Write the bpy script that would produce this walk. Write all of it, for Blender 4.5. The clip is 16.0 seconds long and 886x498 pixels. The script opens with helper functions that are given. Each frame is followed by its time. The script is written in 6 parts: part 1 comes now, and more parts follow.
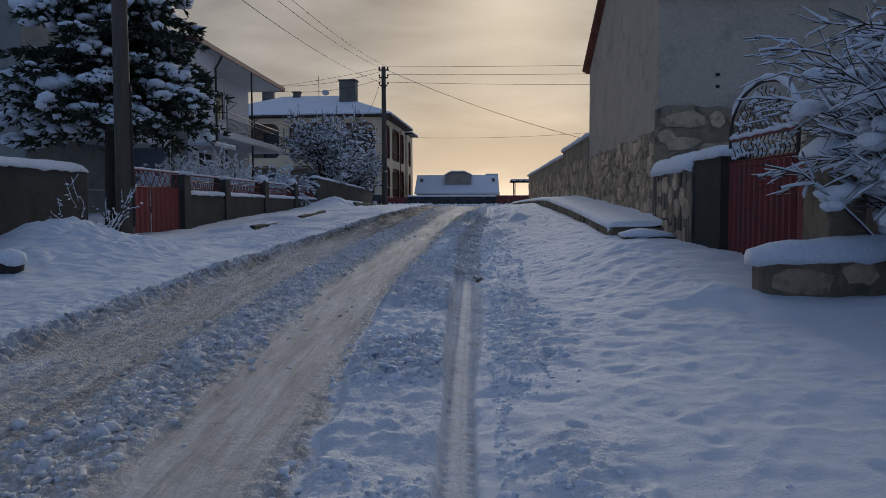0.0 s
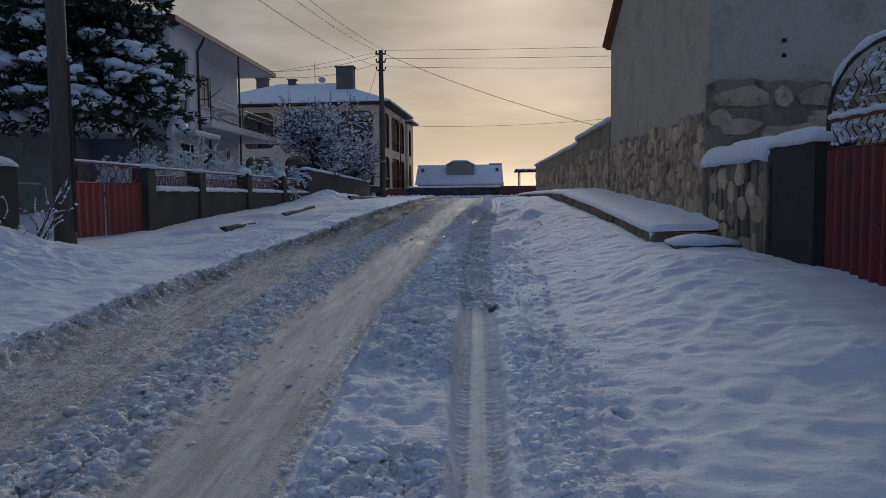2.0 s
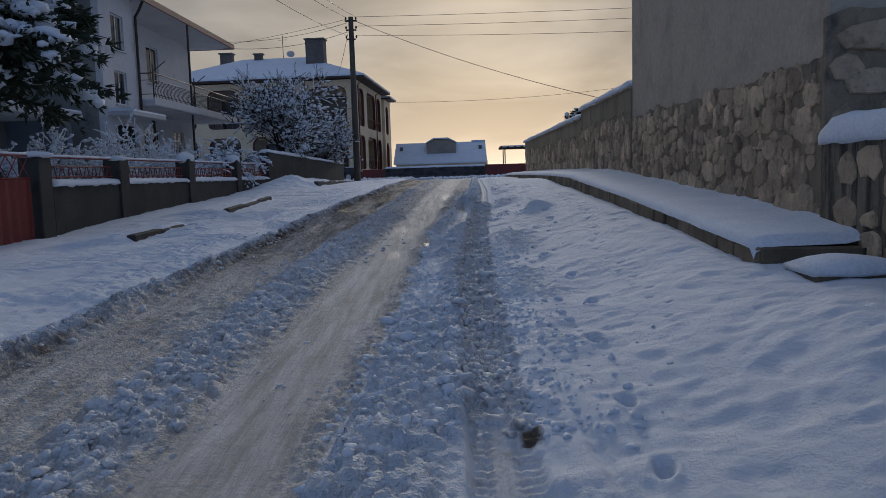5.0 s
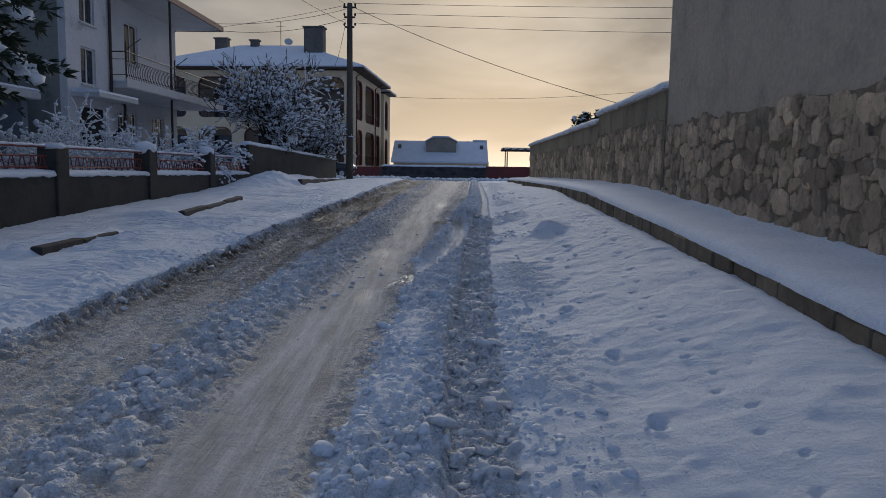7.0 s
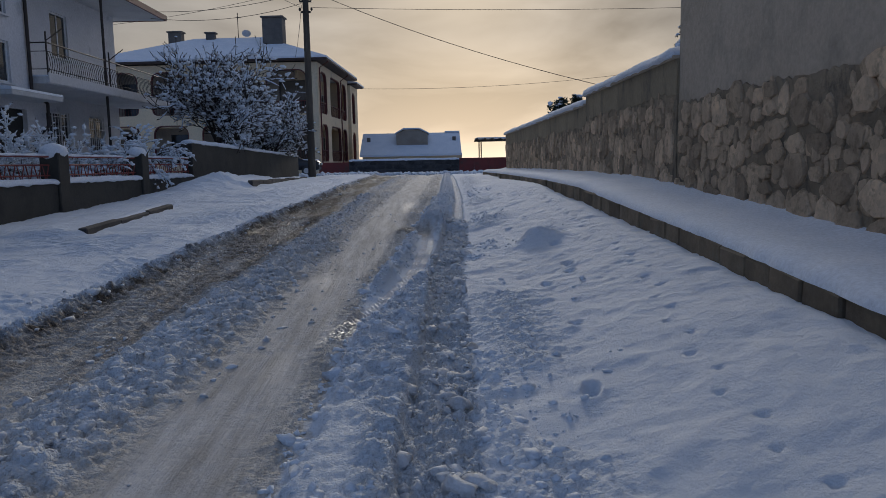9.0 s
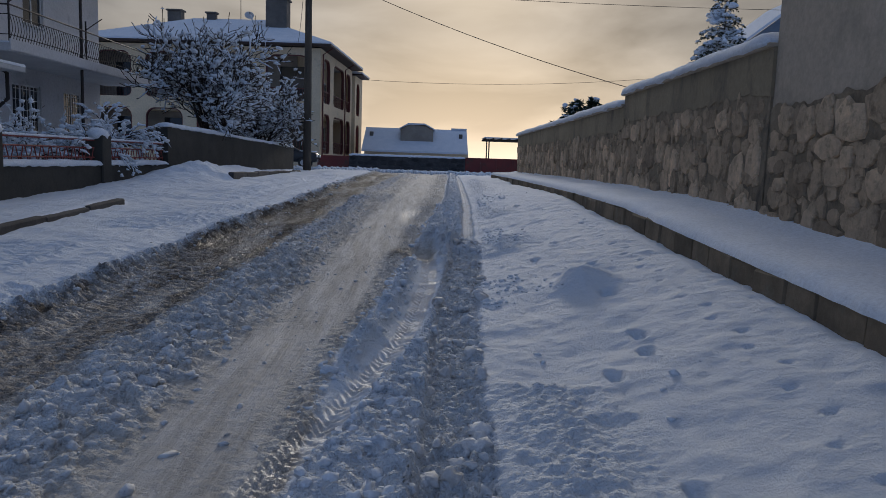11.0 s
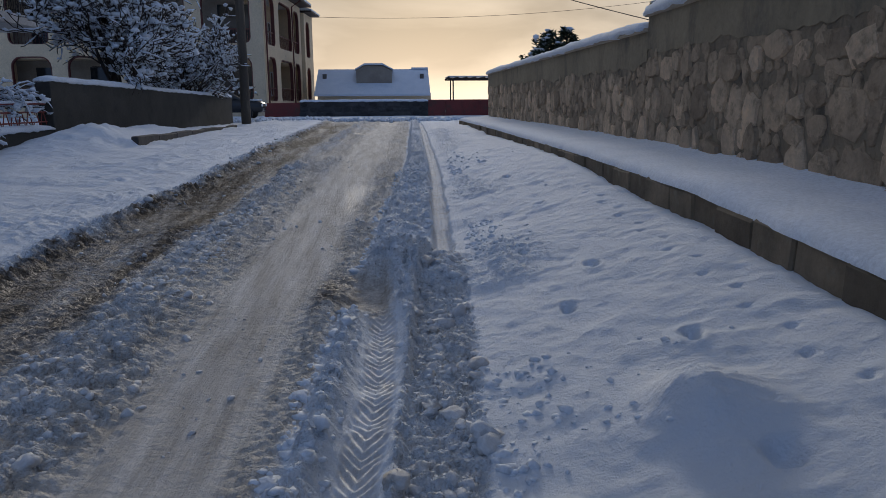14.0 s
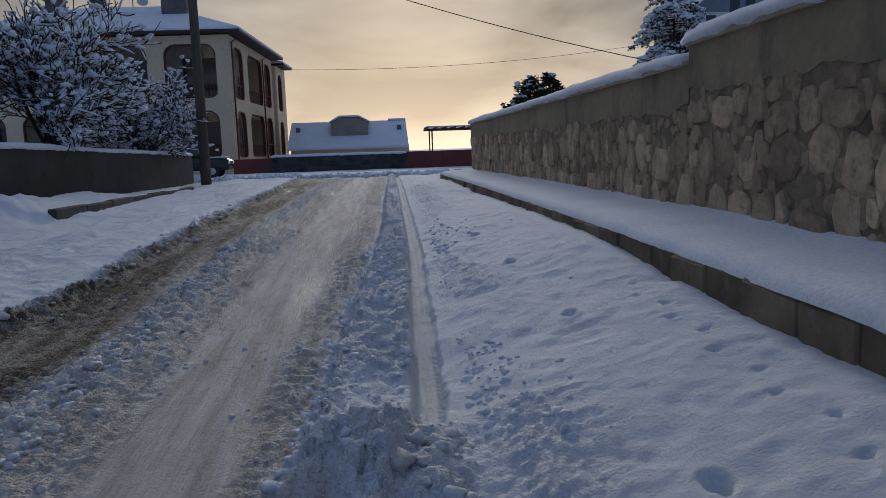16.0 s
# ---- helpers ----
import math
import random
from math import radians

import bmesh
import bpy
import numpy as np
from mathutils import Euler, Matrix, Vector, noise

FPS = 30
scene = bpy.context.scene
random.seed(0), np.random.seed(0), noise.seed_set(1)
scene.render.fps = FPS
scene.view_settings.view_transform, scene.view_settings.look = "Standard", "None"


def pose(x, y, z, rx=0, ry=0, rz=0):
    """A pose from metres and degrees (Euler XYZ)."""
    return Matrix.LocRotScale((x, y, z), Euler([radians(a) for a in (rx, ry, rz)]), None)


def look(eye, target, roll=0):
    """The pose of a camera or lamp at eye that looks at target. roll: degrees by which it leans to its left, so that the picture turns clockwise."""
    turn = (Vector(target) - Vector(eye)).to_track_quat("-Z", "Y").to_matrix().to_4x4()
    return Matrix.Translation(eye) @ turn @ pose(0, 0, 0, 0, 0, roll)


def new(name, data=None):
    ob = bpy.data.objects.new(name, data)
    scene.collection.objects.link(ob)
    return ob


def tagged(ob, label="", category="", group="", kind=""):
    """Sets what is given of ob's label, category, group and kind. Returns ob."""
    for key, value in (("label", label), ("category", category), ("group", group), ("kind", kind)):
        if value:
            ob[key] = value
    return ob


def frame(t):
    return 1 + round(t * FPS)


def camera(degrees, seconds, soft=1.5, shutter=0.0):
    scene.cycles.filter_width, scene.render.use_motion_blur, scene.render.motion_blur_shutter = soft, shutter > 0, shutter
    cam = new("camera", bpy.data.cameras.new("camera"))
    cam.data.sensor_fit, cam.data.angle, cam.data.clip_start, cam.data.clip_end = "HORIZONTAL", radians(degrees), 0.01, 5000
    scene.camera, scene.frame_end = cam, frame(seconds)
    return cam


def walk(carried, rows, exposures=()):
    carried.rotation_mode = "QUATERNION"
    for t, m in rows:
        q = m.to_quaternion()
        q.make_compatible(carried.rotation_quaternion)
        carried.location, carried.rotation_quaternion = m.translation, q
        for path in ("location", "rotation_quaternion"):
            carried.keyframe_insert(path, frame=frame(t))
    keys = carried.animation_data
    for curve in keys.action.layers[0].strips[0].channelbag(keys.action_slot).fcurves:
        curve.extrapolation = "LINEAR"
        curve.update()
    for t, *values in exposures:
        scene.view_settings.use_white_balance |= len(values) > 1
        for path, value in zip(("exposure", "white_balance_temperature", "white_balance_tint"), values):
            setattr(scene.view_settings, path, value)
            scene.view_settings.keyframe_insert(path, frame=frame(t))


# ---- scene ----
cam = camera(62.4, 16.0, 0.85)
METRES, EYE, TILT, LEAN, TURN = 21.7, 1.5, 0.0, 0.0, 2.4
ROWS = [
    (0.0, 0.0, 0.0, 0.0, -0.01, -3.31, 0.19),
    (0.5, 0.0006, 0.0323, 0.0006, -0.07, -4.73, 1.16),
    (1.0, 0.0009, 0.0613, 0.0048, 0.36, -5.43, 0.27),
    (1.5, 0.0037, 0.0926, 0.0071, 0.09, -4.27, 3.27),
    (2.0, 0.0006, 0.1251, 0.0077, 0.15, -4.13, 0.56),
    (2.5, 0.0004, 0.1564, 0.0083, 0.04, -4.11, -1.0),
    (3.0, -0.0025, 0.1869, 0.0122, 0.53, -4.2, -0.19),
    (3.5, -0.0077, 0.2194, 0.0141, 0.81, -6.6, -0.38),
    (4.0, -0.0039, 0.2509, 0.0138, -2.44, -6.52, 0.29),
    (4.5, -0.0039, 0.2818, 0.0158, -1.3, -5.78, -0.63),
    (5.0, -0.0006, 0.3133, 0.0183, -1.39, -5.91, 1.75),
    (7.5, 0.0089, 0.4662, 0.029, -1.41, -6.1, -1.17),
    (8.0, 0.0141, 0.4972, 0.0293, -2.1, -5.95, -0.35),
    (10.5, 0.0232, 0.6548, 0.0336, -3.88, -8.1, 1.56),
    (11.0, 0.0219, 0.6858, 0.035, -3.13, -6.91, -1.9),
    (11.5, 0.0222, 0.7179, 0.038, -3.14, -6.52, 0.02),
    (12.0, 0.0274, 0.7497, 0.0408, -4.99, -7.78, 1.13),
    (12.5, 0.0266, 0.7795, 0.0419, -4.72, -8.75, -0.09),
    (13.0, 0.0307, 0.8068, 0.0407, -6.2, -8.78, 0.27),
    (13.5, 0.0331, 0.8371, 0.0435, -5.43, -10.18, -0.15),
    (14.0, 0.0343, 0.867, 0.0458, -6.08, -11.54, 0.35),
    (14.5, 0.0395, 0.8986, 0.0461, -7.98, -10.32, 0.65),
    (15.0, 0.04, 0.929, 0.0469, -6.25, -7.32, 1.01),
    (15.5, 0.0423, 0.9599, 0.049, -7.05, -7.33, -0.9),
    (16.0, 0.0478, 0.9933, 0.0513, -7.72, -7.83, 1.85),
]
walk(cam, [(t, pose(0, 0, EYE, TILT, LEAN, TURN) @ pose(METRES * x, METRES * y, METRES * z, 90 + pitch, roll, yaw)) for t, x, y, z, yaw, pitch, roll in ROWS],
     [(0.0, -0.03), (2.5, -0.05), (5.0, 0.0), (8.0, 0.02), (11.0, 0.05), (12.5, 0.04), (14.0, 0.14), (15.5, 0.05), (16.0, 0.0)])

# ---- light ----
SUN_AZ, SUN_EL = 3.0, 16.0          # degrees to the right of +y, degrees up
world = bpy.data.worlds.new("winter_sky")
scene.world = world
world.use_nodes = True
wn, wl = world.node_tree.nodes, world.node_tree.links
wn.clear()


def wnode(kind, **values):
    n = wn.new(kind)
    for key, value in values.items():
        n.inputs[int(key[1:])].default_value = value
    return n


def wmath(op, a, b=None, clamp=False):
    n = wn.new("ShaderNodeMath")
    n.operation, n.use_clamp = op, clamp
    for i, v in enumerate((a, b)):
        if v is None:
            continue
        if isinstance(v, (int, float)):
            n.inputs[i].default_value = v
        else:
            wl.new(v, n.inputs[i])
    return n.outputs[0]


def wmix(f, a, b):
    n = wn.new("ShaderNodeMix")
    n.data_type = "RGBA"
    for i, v in ((0, f), (6, a), (7, b)):
        if isinstance(v, (int, float)):
            n.inputs[i].default_value = v
        elif isinstance(v, tuple):
            n.inputs[i].default_value = (*v, 1)
        else:
            wl.new(v, n.inputs[i])
    return n.outputs[2]


sky = wn.new("ShaderNodeTexSky")
sky.sky_type, sky.sun_disc = "NISHITA", False
sky.sun_elevation, sky.sun_rotation = radians(SUN_EL), radians(SUN_AZ)
sky.air_density, sky.dust_density = 1.4, 3.0
coord = wn.new("ShaderNodeTexCoord")
sep = wn.new("ShaderNodeSeparateXYZ")
wl.new(coord.outputs["Generated"], sep.inputs[0])
up = wmath("MAXIMUM", sep.outputs[2], 0.0)
# clouds stretch flat towards the horizon
stretch = wn.new("ShaderNodeMapping")
stretch.inputs["Scale"].default_value = (1.0, 1.0, 3.2)
wl.new(coord.outputs["Generated"], stretch.inputs[0])
puffs = wnode("ShaderNodeTexNoise")
puffs.inputs["Scale"].default_value, puffs.inputs["Detail"].default_value = 2.7, 6
puffs.inputs["Distortion"].default_value = 0.35
wl.new(stretch.outputs[0], puffs.inputs["Vector"])
cloud = wmath("MULTIPLY", wmath("SUBTRACT", puffs.outputs[0], 0.38), 4.4, True)
facing = wn.new("ShaderNodeVectorMath")
facing.operation = "DOT_PRODUCT"
facing.inputs[1].default_value = (math.sin(radians(SUN_AZ)), math.cos(radians(SUN_AZ)), 0.0)
wl.new(coord.outputs["Generated"], facing.inputs[0])
ahead = wmath("MULTIPLY", wmath("ADD", facing.outputs["Value"], 0.45), 0.75, True)
focus = wmath("POWER", wmath("MULTIPLY", wmath("SUBTRACT", facing.outputs["Value"], 0.86), 7.2, True), 1.3)
glow = wmath("MULTIPLY", wmath("POWER", wmath("SUBTRACT", 1.0, wmath("MULTIPLY", up, 5.7), True), 1.3), focus)
veil = wn.new("ShaderNodeVectorMath")
veil.operation = "DOT_PRODUCT"
veil.inputs[1].default_value = Vector((math.sin(radians(SUN_AZ)) * math.cos(radians(SUN_EL)), math.cos(radians(SUN_AZ)) * math.cos(radians(SUN_EL)), math.sin(radians(SUN_EL))))
wl.new(coord.outputs["Generated"], veil.inputs[0])
hazy_sun = wmath("MULTIPLY", wmath("POWER", wmath("MAXIMUM", veil.outputs["Value"], 0.0), 260.0), 0.42)
grey = wmix(cloud, (0.185, 0.180, 0.180), (0.400, 0.378, 0.358))
dome = wmix(ahead, (0.113, 0.184, 0.348), grey)
dome = wmix(hazy_sun, dome, (0.84, 0.77, 0.66))
lit = wmix(wmath("MULTIPLY", glow, wmath("ADD", wmath("MULTIPLY", cloud, 0.55), 0.62), True), dome, (1.20, 0.99, 0.745))
mixed = wmix(0.965, sky.outputs[0], lit)
back = wn.new("ShaderNodeBackground")
back.inputs[1].default_value = 1.0
wl.new(mixed, back.inputs[0])
# the sky texture itself is taken at a tenth of its strength
tenth = wn.new("ShaderNodeVectorMath")
tenth.operation = "SCALE"
tenth.inputs["Scale"].default_value = 0.1
wl.new(sky.outputs[0], tenth.inputs[0])
wl.new(tenth.outputs[0], mixed.node.inputs[6])
wl.new(back.outputs[0], wn.new("ShaderNodeOutputWorld").inputs[0])

sun = new("sun", bpy.data.lights.new("sun", "SUN"))
sun.data.energy, sun.data.angle, sun.data.color = 0.95, radians(11), (1.0, 0.94, 0.86)
sun.matrix_world = look((math.sin(radians(SUN_AZ)) * 100, math.cos(radians(SUN_AZ)) * 100, math.tan(radians(SUN_EL)) * 100), (0, 0, 0))

# ---- materials ----
def nodes_of(name, rough=0.7, metal=0.0):
    m = bpy.data.materials.new(name)
    m.use_nodes = True
    nt = m.node_tree
    b = nt.nodes["Principled BSDF"]
    b.inputs["Roughness"].default_value, b.inputs["Metallic"].default_value = rough, metal
    return m, nt, b


def noise_node(nt, scale, detail=5.0, rough=0.6, vec=None, stretch=None):
    n = nt.nodes.new("ShaderNodeTexNoise")
    n.inputs["Scale"].default_value, n.inputs["Detail"].default_value, n.inputs["Roughness"].default_value = scale, detail, rough
    if vec is None:
        vec = nt.nodes.new("ShaderNodeNewGeometry").outputs["Position"]
    if stretch:
        mp = nt.nodes.new("ShaderNodeMapping")
        mp.inputs["Scale"].default_value = stretch
        nt.links.new(vec, mp.inputs[0])
        vec = mp.outputs[0]
    nt.links.new(vec, n.inputs["Vector"])
    return n.outputs[0]


def ramp_node(nt, fac, lo, hi):
    n = nt.nodes.new("ShaderNodeMapRange")
    n.inputs[1].default_value, n.inputs[2].default_value = lo, hi
    nt.links.new(fac, n.inputs[0])
    return n.outputs[0]


def mix_node(nt, f, a, b, blend="MIX"):
    n = nt.nodes.new("ShaderNodeMix")
    n.data_type, n.blend_type = "RGBA", blend
    for i, v in ((0, f), (6, a), (7, b)):
        if isinstance(v, (int, float)):
            n.inputs[i].default_value = v
        elif isinstance(v, tuple):
            n.inputs[i].default_value = (*v[:3], 1)
        else:
            nt.links.new(v, n.inputs[i])
    return n.outputs[2]


def math_node(nt, op, a, b=0.0, clamp=False):
    n = nt.nodes.new("ShaderNodeMath")
    n.operation, n.use_clamp = op, clamp
    for i, v in enumerate((a, b)):
        if isinstance(v, (int, float)):
            n.inputs[i].default_value = v
        else:
            nt.links.new(v, n.inputs[i])
    return n.outputs[0]


def bump_node(nt, b, height, strength=0.4, distance=0.01):
    n = nt.nodes.new("ShaderNodeBump")
    n.inputs["Strength"].default_value, n.inputs["Distance"].default_value = strength, distance
    nt.links.new(height, n.inputs["Height"])
    nt.links.new(n.outputs[0], b.inputs["Normal"])


def surface(name, c1, c2, rough=0.8, big=0.6, small=18.0, bump=0.4, dist=0.01, stain=None, stain_at=(0.5, 0.7), metal=0.0, vary=0.0, stretch=None):
    """A weathered surface: two colours mixed by a large noise, fine grain, an optional third colour in stains."""
    m, nt, b = nodes_of(name, rough, metal)
    large, fine = noise_node(nt, big, 4, stretch=stretch), noise_node(nt, small, 6, 0.7)
    col = mix_node(nt, ramp_node(nt, large, 0.35, 0.65), c1, c2)
    if stain:
        other = noise_node(nt, big * 2.7, 7, 0.65, stretch=stretch)
        col = mix_node(nt, ramp_node(nt, other, *stain_at), col, stain)
    shade = ramp_node(nt, fine, 0.2, 0.8)
    grain = nt.nodes.new("ShaderNodeMapRange")
    grain.inputs[3].default_value, grain.inputs[4].default_value = 0.78, 1.18
    nt.links.new(shade, grain.inputs[0])
    hsv = nt.nodes.new("ShaderNodeHueSaturation")
    nt.links.new(col, hsv.inputs["Color"])
    value = grain.outputs[0]
    if vary:
        info = nt.nodes.new("ShaderNodeObjectInfo")
        value = math_node(nt, "MULTIPLY", value, math_node(nt, "ADD", math_node(nt, "MULTIPLY", info.outputs["Random"], 2 * vary), 1 - vary))
    nt.links.new(value, hsv.inputs["Value"])
    nt.links.new(hsv.outputs[0], b.inputs["Base Color"])
    bump_node(nt, b, fine, bump, dist)
    return m


SNOW = (0.71, 0.765, 0.835)
M = {}
M["snow"] = surface("snow", SNOW, (0.79, 0.83, 0.89), 0.85, 1.5, 30, 0.8, 0.012)
M["snow"].node_tree.nodes["Principled BSDF"].inputs["Specular IOR Level"].default_value = 0.18
M["clod"] = surface("clod_snow", (0.76, 0.79, 0.83), (0.67, 0.67, 0.68), 0.75, 1.2, 30, 0.9, 0.015, (0.42, 0.37, 0.31), (0.54, 0.76))
M["plaster_dark"] = surface("cement_render", (0.46, 0.38, 0.29), (0.53, 0.44, 0.34), 0.9, 0.5, 14, 0.6, 0.015, (0.33, 0.28, 0.215), (0.5, 0.75))
M["mortar"] = surface("rough_mortar", (0.40, 0.315, 0.215), (0.28, 0.22, 0.15), 0.95, 1.4, 9, 1.0, 0.08, (0.14, 0.118, 0.09), (0.50, 0.68), stretch=(1, 1, 0.55))
M["stone"] = surface("field_stone", (0.70, 0.52, 0.345), (0.47, 0.35, 0.235), 0.9, 2.6, 13, 1.0, 0.06, (0.26, 0.19, 0.12), (0.52, 0.72), vary=0.40)
M["cement_band"] = surface("smeared_cement", (0.38, 0.305, 0.20), (0.29, 0.235, 0.155), 0.92, 0.7, 11, 0.9, 0.03, (0.16, 0.135, 0.10), (0.50, 0.70), stretch=(1, 1, 0.45))
M["streaked"] = surface("streaked_wet_render", (0.30, 0.25, 0.18), (0.20, 0.17, 0.125), 0.9, 1.3, 10, 1.0, 0.05, (0.045, 0.04, 0.032), (0.44, 0.58), stretch=(2.2, 2.2, 0.22))
M["kerb"] = surface("kerb_concrete", (0.25, 0.19, 0.125), (0.13, 0.10, 0.066), 0.9, 1.6, 14, 0.7, 0.012, (0.20, 0.17, 0.12), (0.56, 0.7), vary=0.25)
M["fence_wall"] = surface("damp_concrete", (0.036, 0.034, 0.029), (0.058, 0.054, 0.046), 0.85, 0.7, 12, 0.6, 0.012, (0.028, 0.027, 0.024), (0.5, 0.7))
M["red"] = surface("red_painted_steel", (0.215, 0.034, 0.028), (0.165, 0.027, 0.024), 0.55, 0.9, 20, 0.2, 0.003, (0.10, 0.040, 0.030), (0.50, 0.68))
M["red_faded"] = surface("weathered_red_paint", (0.25, 0.040, 0.030), (0.19, 0.033, 0.026), 0.6, 0.7, 16, 0.2, 0.003, (0.17, 0.05, 0.035), (0.55, 0.7))
M["iron"] = surface("dark_iron", (0.035, 0.033, 0.032), (0.06, 0.045, 0.038), 0.6, 3, 40, 0.2, 0.002, metal=0.4)
M["wood_pole"] = surface("weathered_pole", (0.105, 0.086, 0.066), (0.065, 0.054, 0.043), 0.85, 3, 30, 0.5, 0.006, (0.15, 0.13, 0.10), (0.55, 0.7), stretch=(1, 1, 0.15))
M["bark"] = surface("bark", (0.055, 0.043, 0.034), (0.032, 0.026, 0.022), 0.9, 6, 40, 0.7, 0.01)
M["twig"] = surface("twigs", (0.060, 0.044, 0.036), (0.036, 0.028, 0.024), 0.85, 5, 40, 0.3, 0.004)
M["needle"] = surface("needles", (0.022, 0.036, 0.020), (0.034, 0.046, 0.022), 0.75, 2.0, 30, 0.2, 0.004)
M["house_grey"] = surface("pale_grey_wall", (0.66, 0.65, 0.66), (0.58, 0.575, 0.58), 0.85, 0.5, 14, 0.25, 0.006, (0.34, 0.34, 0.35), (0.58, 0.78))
M["house_side"] = surface("grey_green_render", (0.30, 0.30, 0.27), (0.23, 0.235, 0.22), 0.9, 0.5, 12, 0.35, 0.008, (0.09, 0.10, 0.095), (0.55, 0.75))
M["house_blue"] = surface("blue_grey_paint", (0.20, 0.24, 0.29), (0.17, 0.20, 0.25), 0.85, 0.7, 14, 0.25, 0.006)
M["cream"] = surface("cream_render", (0.74, 0.59, 0.40), (0.66, 0.53, 0.36), 0.85, 0.5, 12, 0.3, 0.008, (0.42, 0.35, 0.26), (0.58, 0.78))
M["maroon"] = surface("maroon_paint", (0.135, 0.032, 0.026), (0.10, 0.025, 0.022), 0.6, 1, 20, 0.2, 0.004)
M["eave"] = surface("brown_eave", (0.060, 0.038, 0.032), (0.042, 0.028, 0.025), 0.7, 1, 20, 0.2, 0.004)
M["soffit"] = surface("white_soffit", (0.60, 0.60, 0.60), (0.50, 0.50, 0.51), 0.8, 0.8, 14, 0.2, 0.005)
M["tile"] = surface("clay_tile", (0.26, 0.085, 0.050), (0.18, 0.065, 0.042), 0.8, 1.5, 20, 0.4, 0.006)
M["chimney"] = surface("chimney_render", (0.17, 0.15, 0.13), (0.11, 0.10, 0.09), 0.9, 1.5, 16, 0.4, 0.008)
M["dormer"] = surface("weathered_dormer_gallery_shade", (0.38, 0.33, 0.27), (0.29, 0.25, 0.21), 0.9, 1.2, 16, 0.4, 0.008)
# near-black: the shade inside openings is put into the colour
M["dark_room"] = surface("shaded_interior", (0.03, 0.028, 0.026), (0.02, 0.02, 0.02), 0.9)
M["wall_stone_dark"] = surface("dark_stone", (0.075, 0.070, 0.068), (0.042, 0.040, 0.041), 0.9, 2, 14, 0.6, 0.02, vary=0.4)
M["white"] = surface("white_window_paint", (0.72, 0.72, 0.71), (0.64, 0.64, 0.64), 0.5, 2, 20, 0.1, 0.002)
M["wire"] = surface("black_cable", (0.02, 0.02, 0.02), (0.03, 0.03, 0.03), 0.6)
M["curtain"] = surface("pale_curtain", (0.55, 0.55, 0.55), (0.45, 0.45, 0.46), 0.9, 2, 12, 0.2, 0.01, stretch=(6, 6, 0.3))
M["car_paint"] = surface("dark_car_paint", (0.02, 0.022, 0.026), (0.03, 0.03, 0.034), 0.25, 1, 30, 0.02, 0.001)
m, nt, b = nodes_of("window_glass", 0.06)
b.inputs["Base Color"].default_value = (0.03, 0.035, 0.04, 1)
b.inputs["Specular IOR Level"].default_value = 0.6
M["glass"] = m


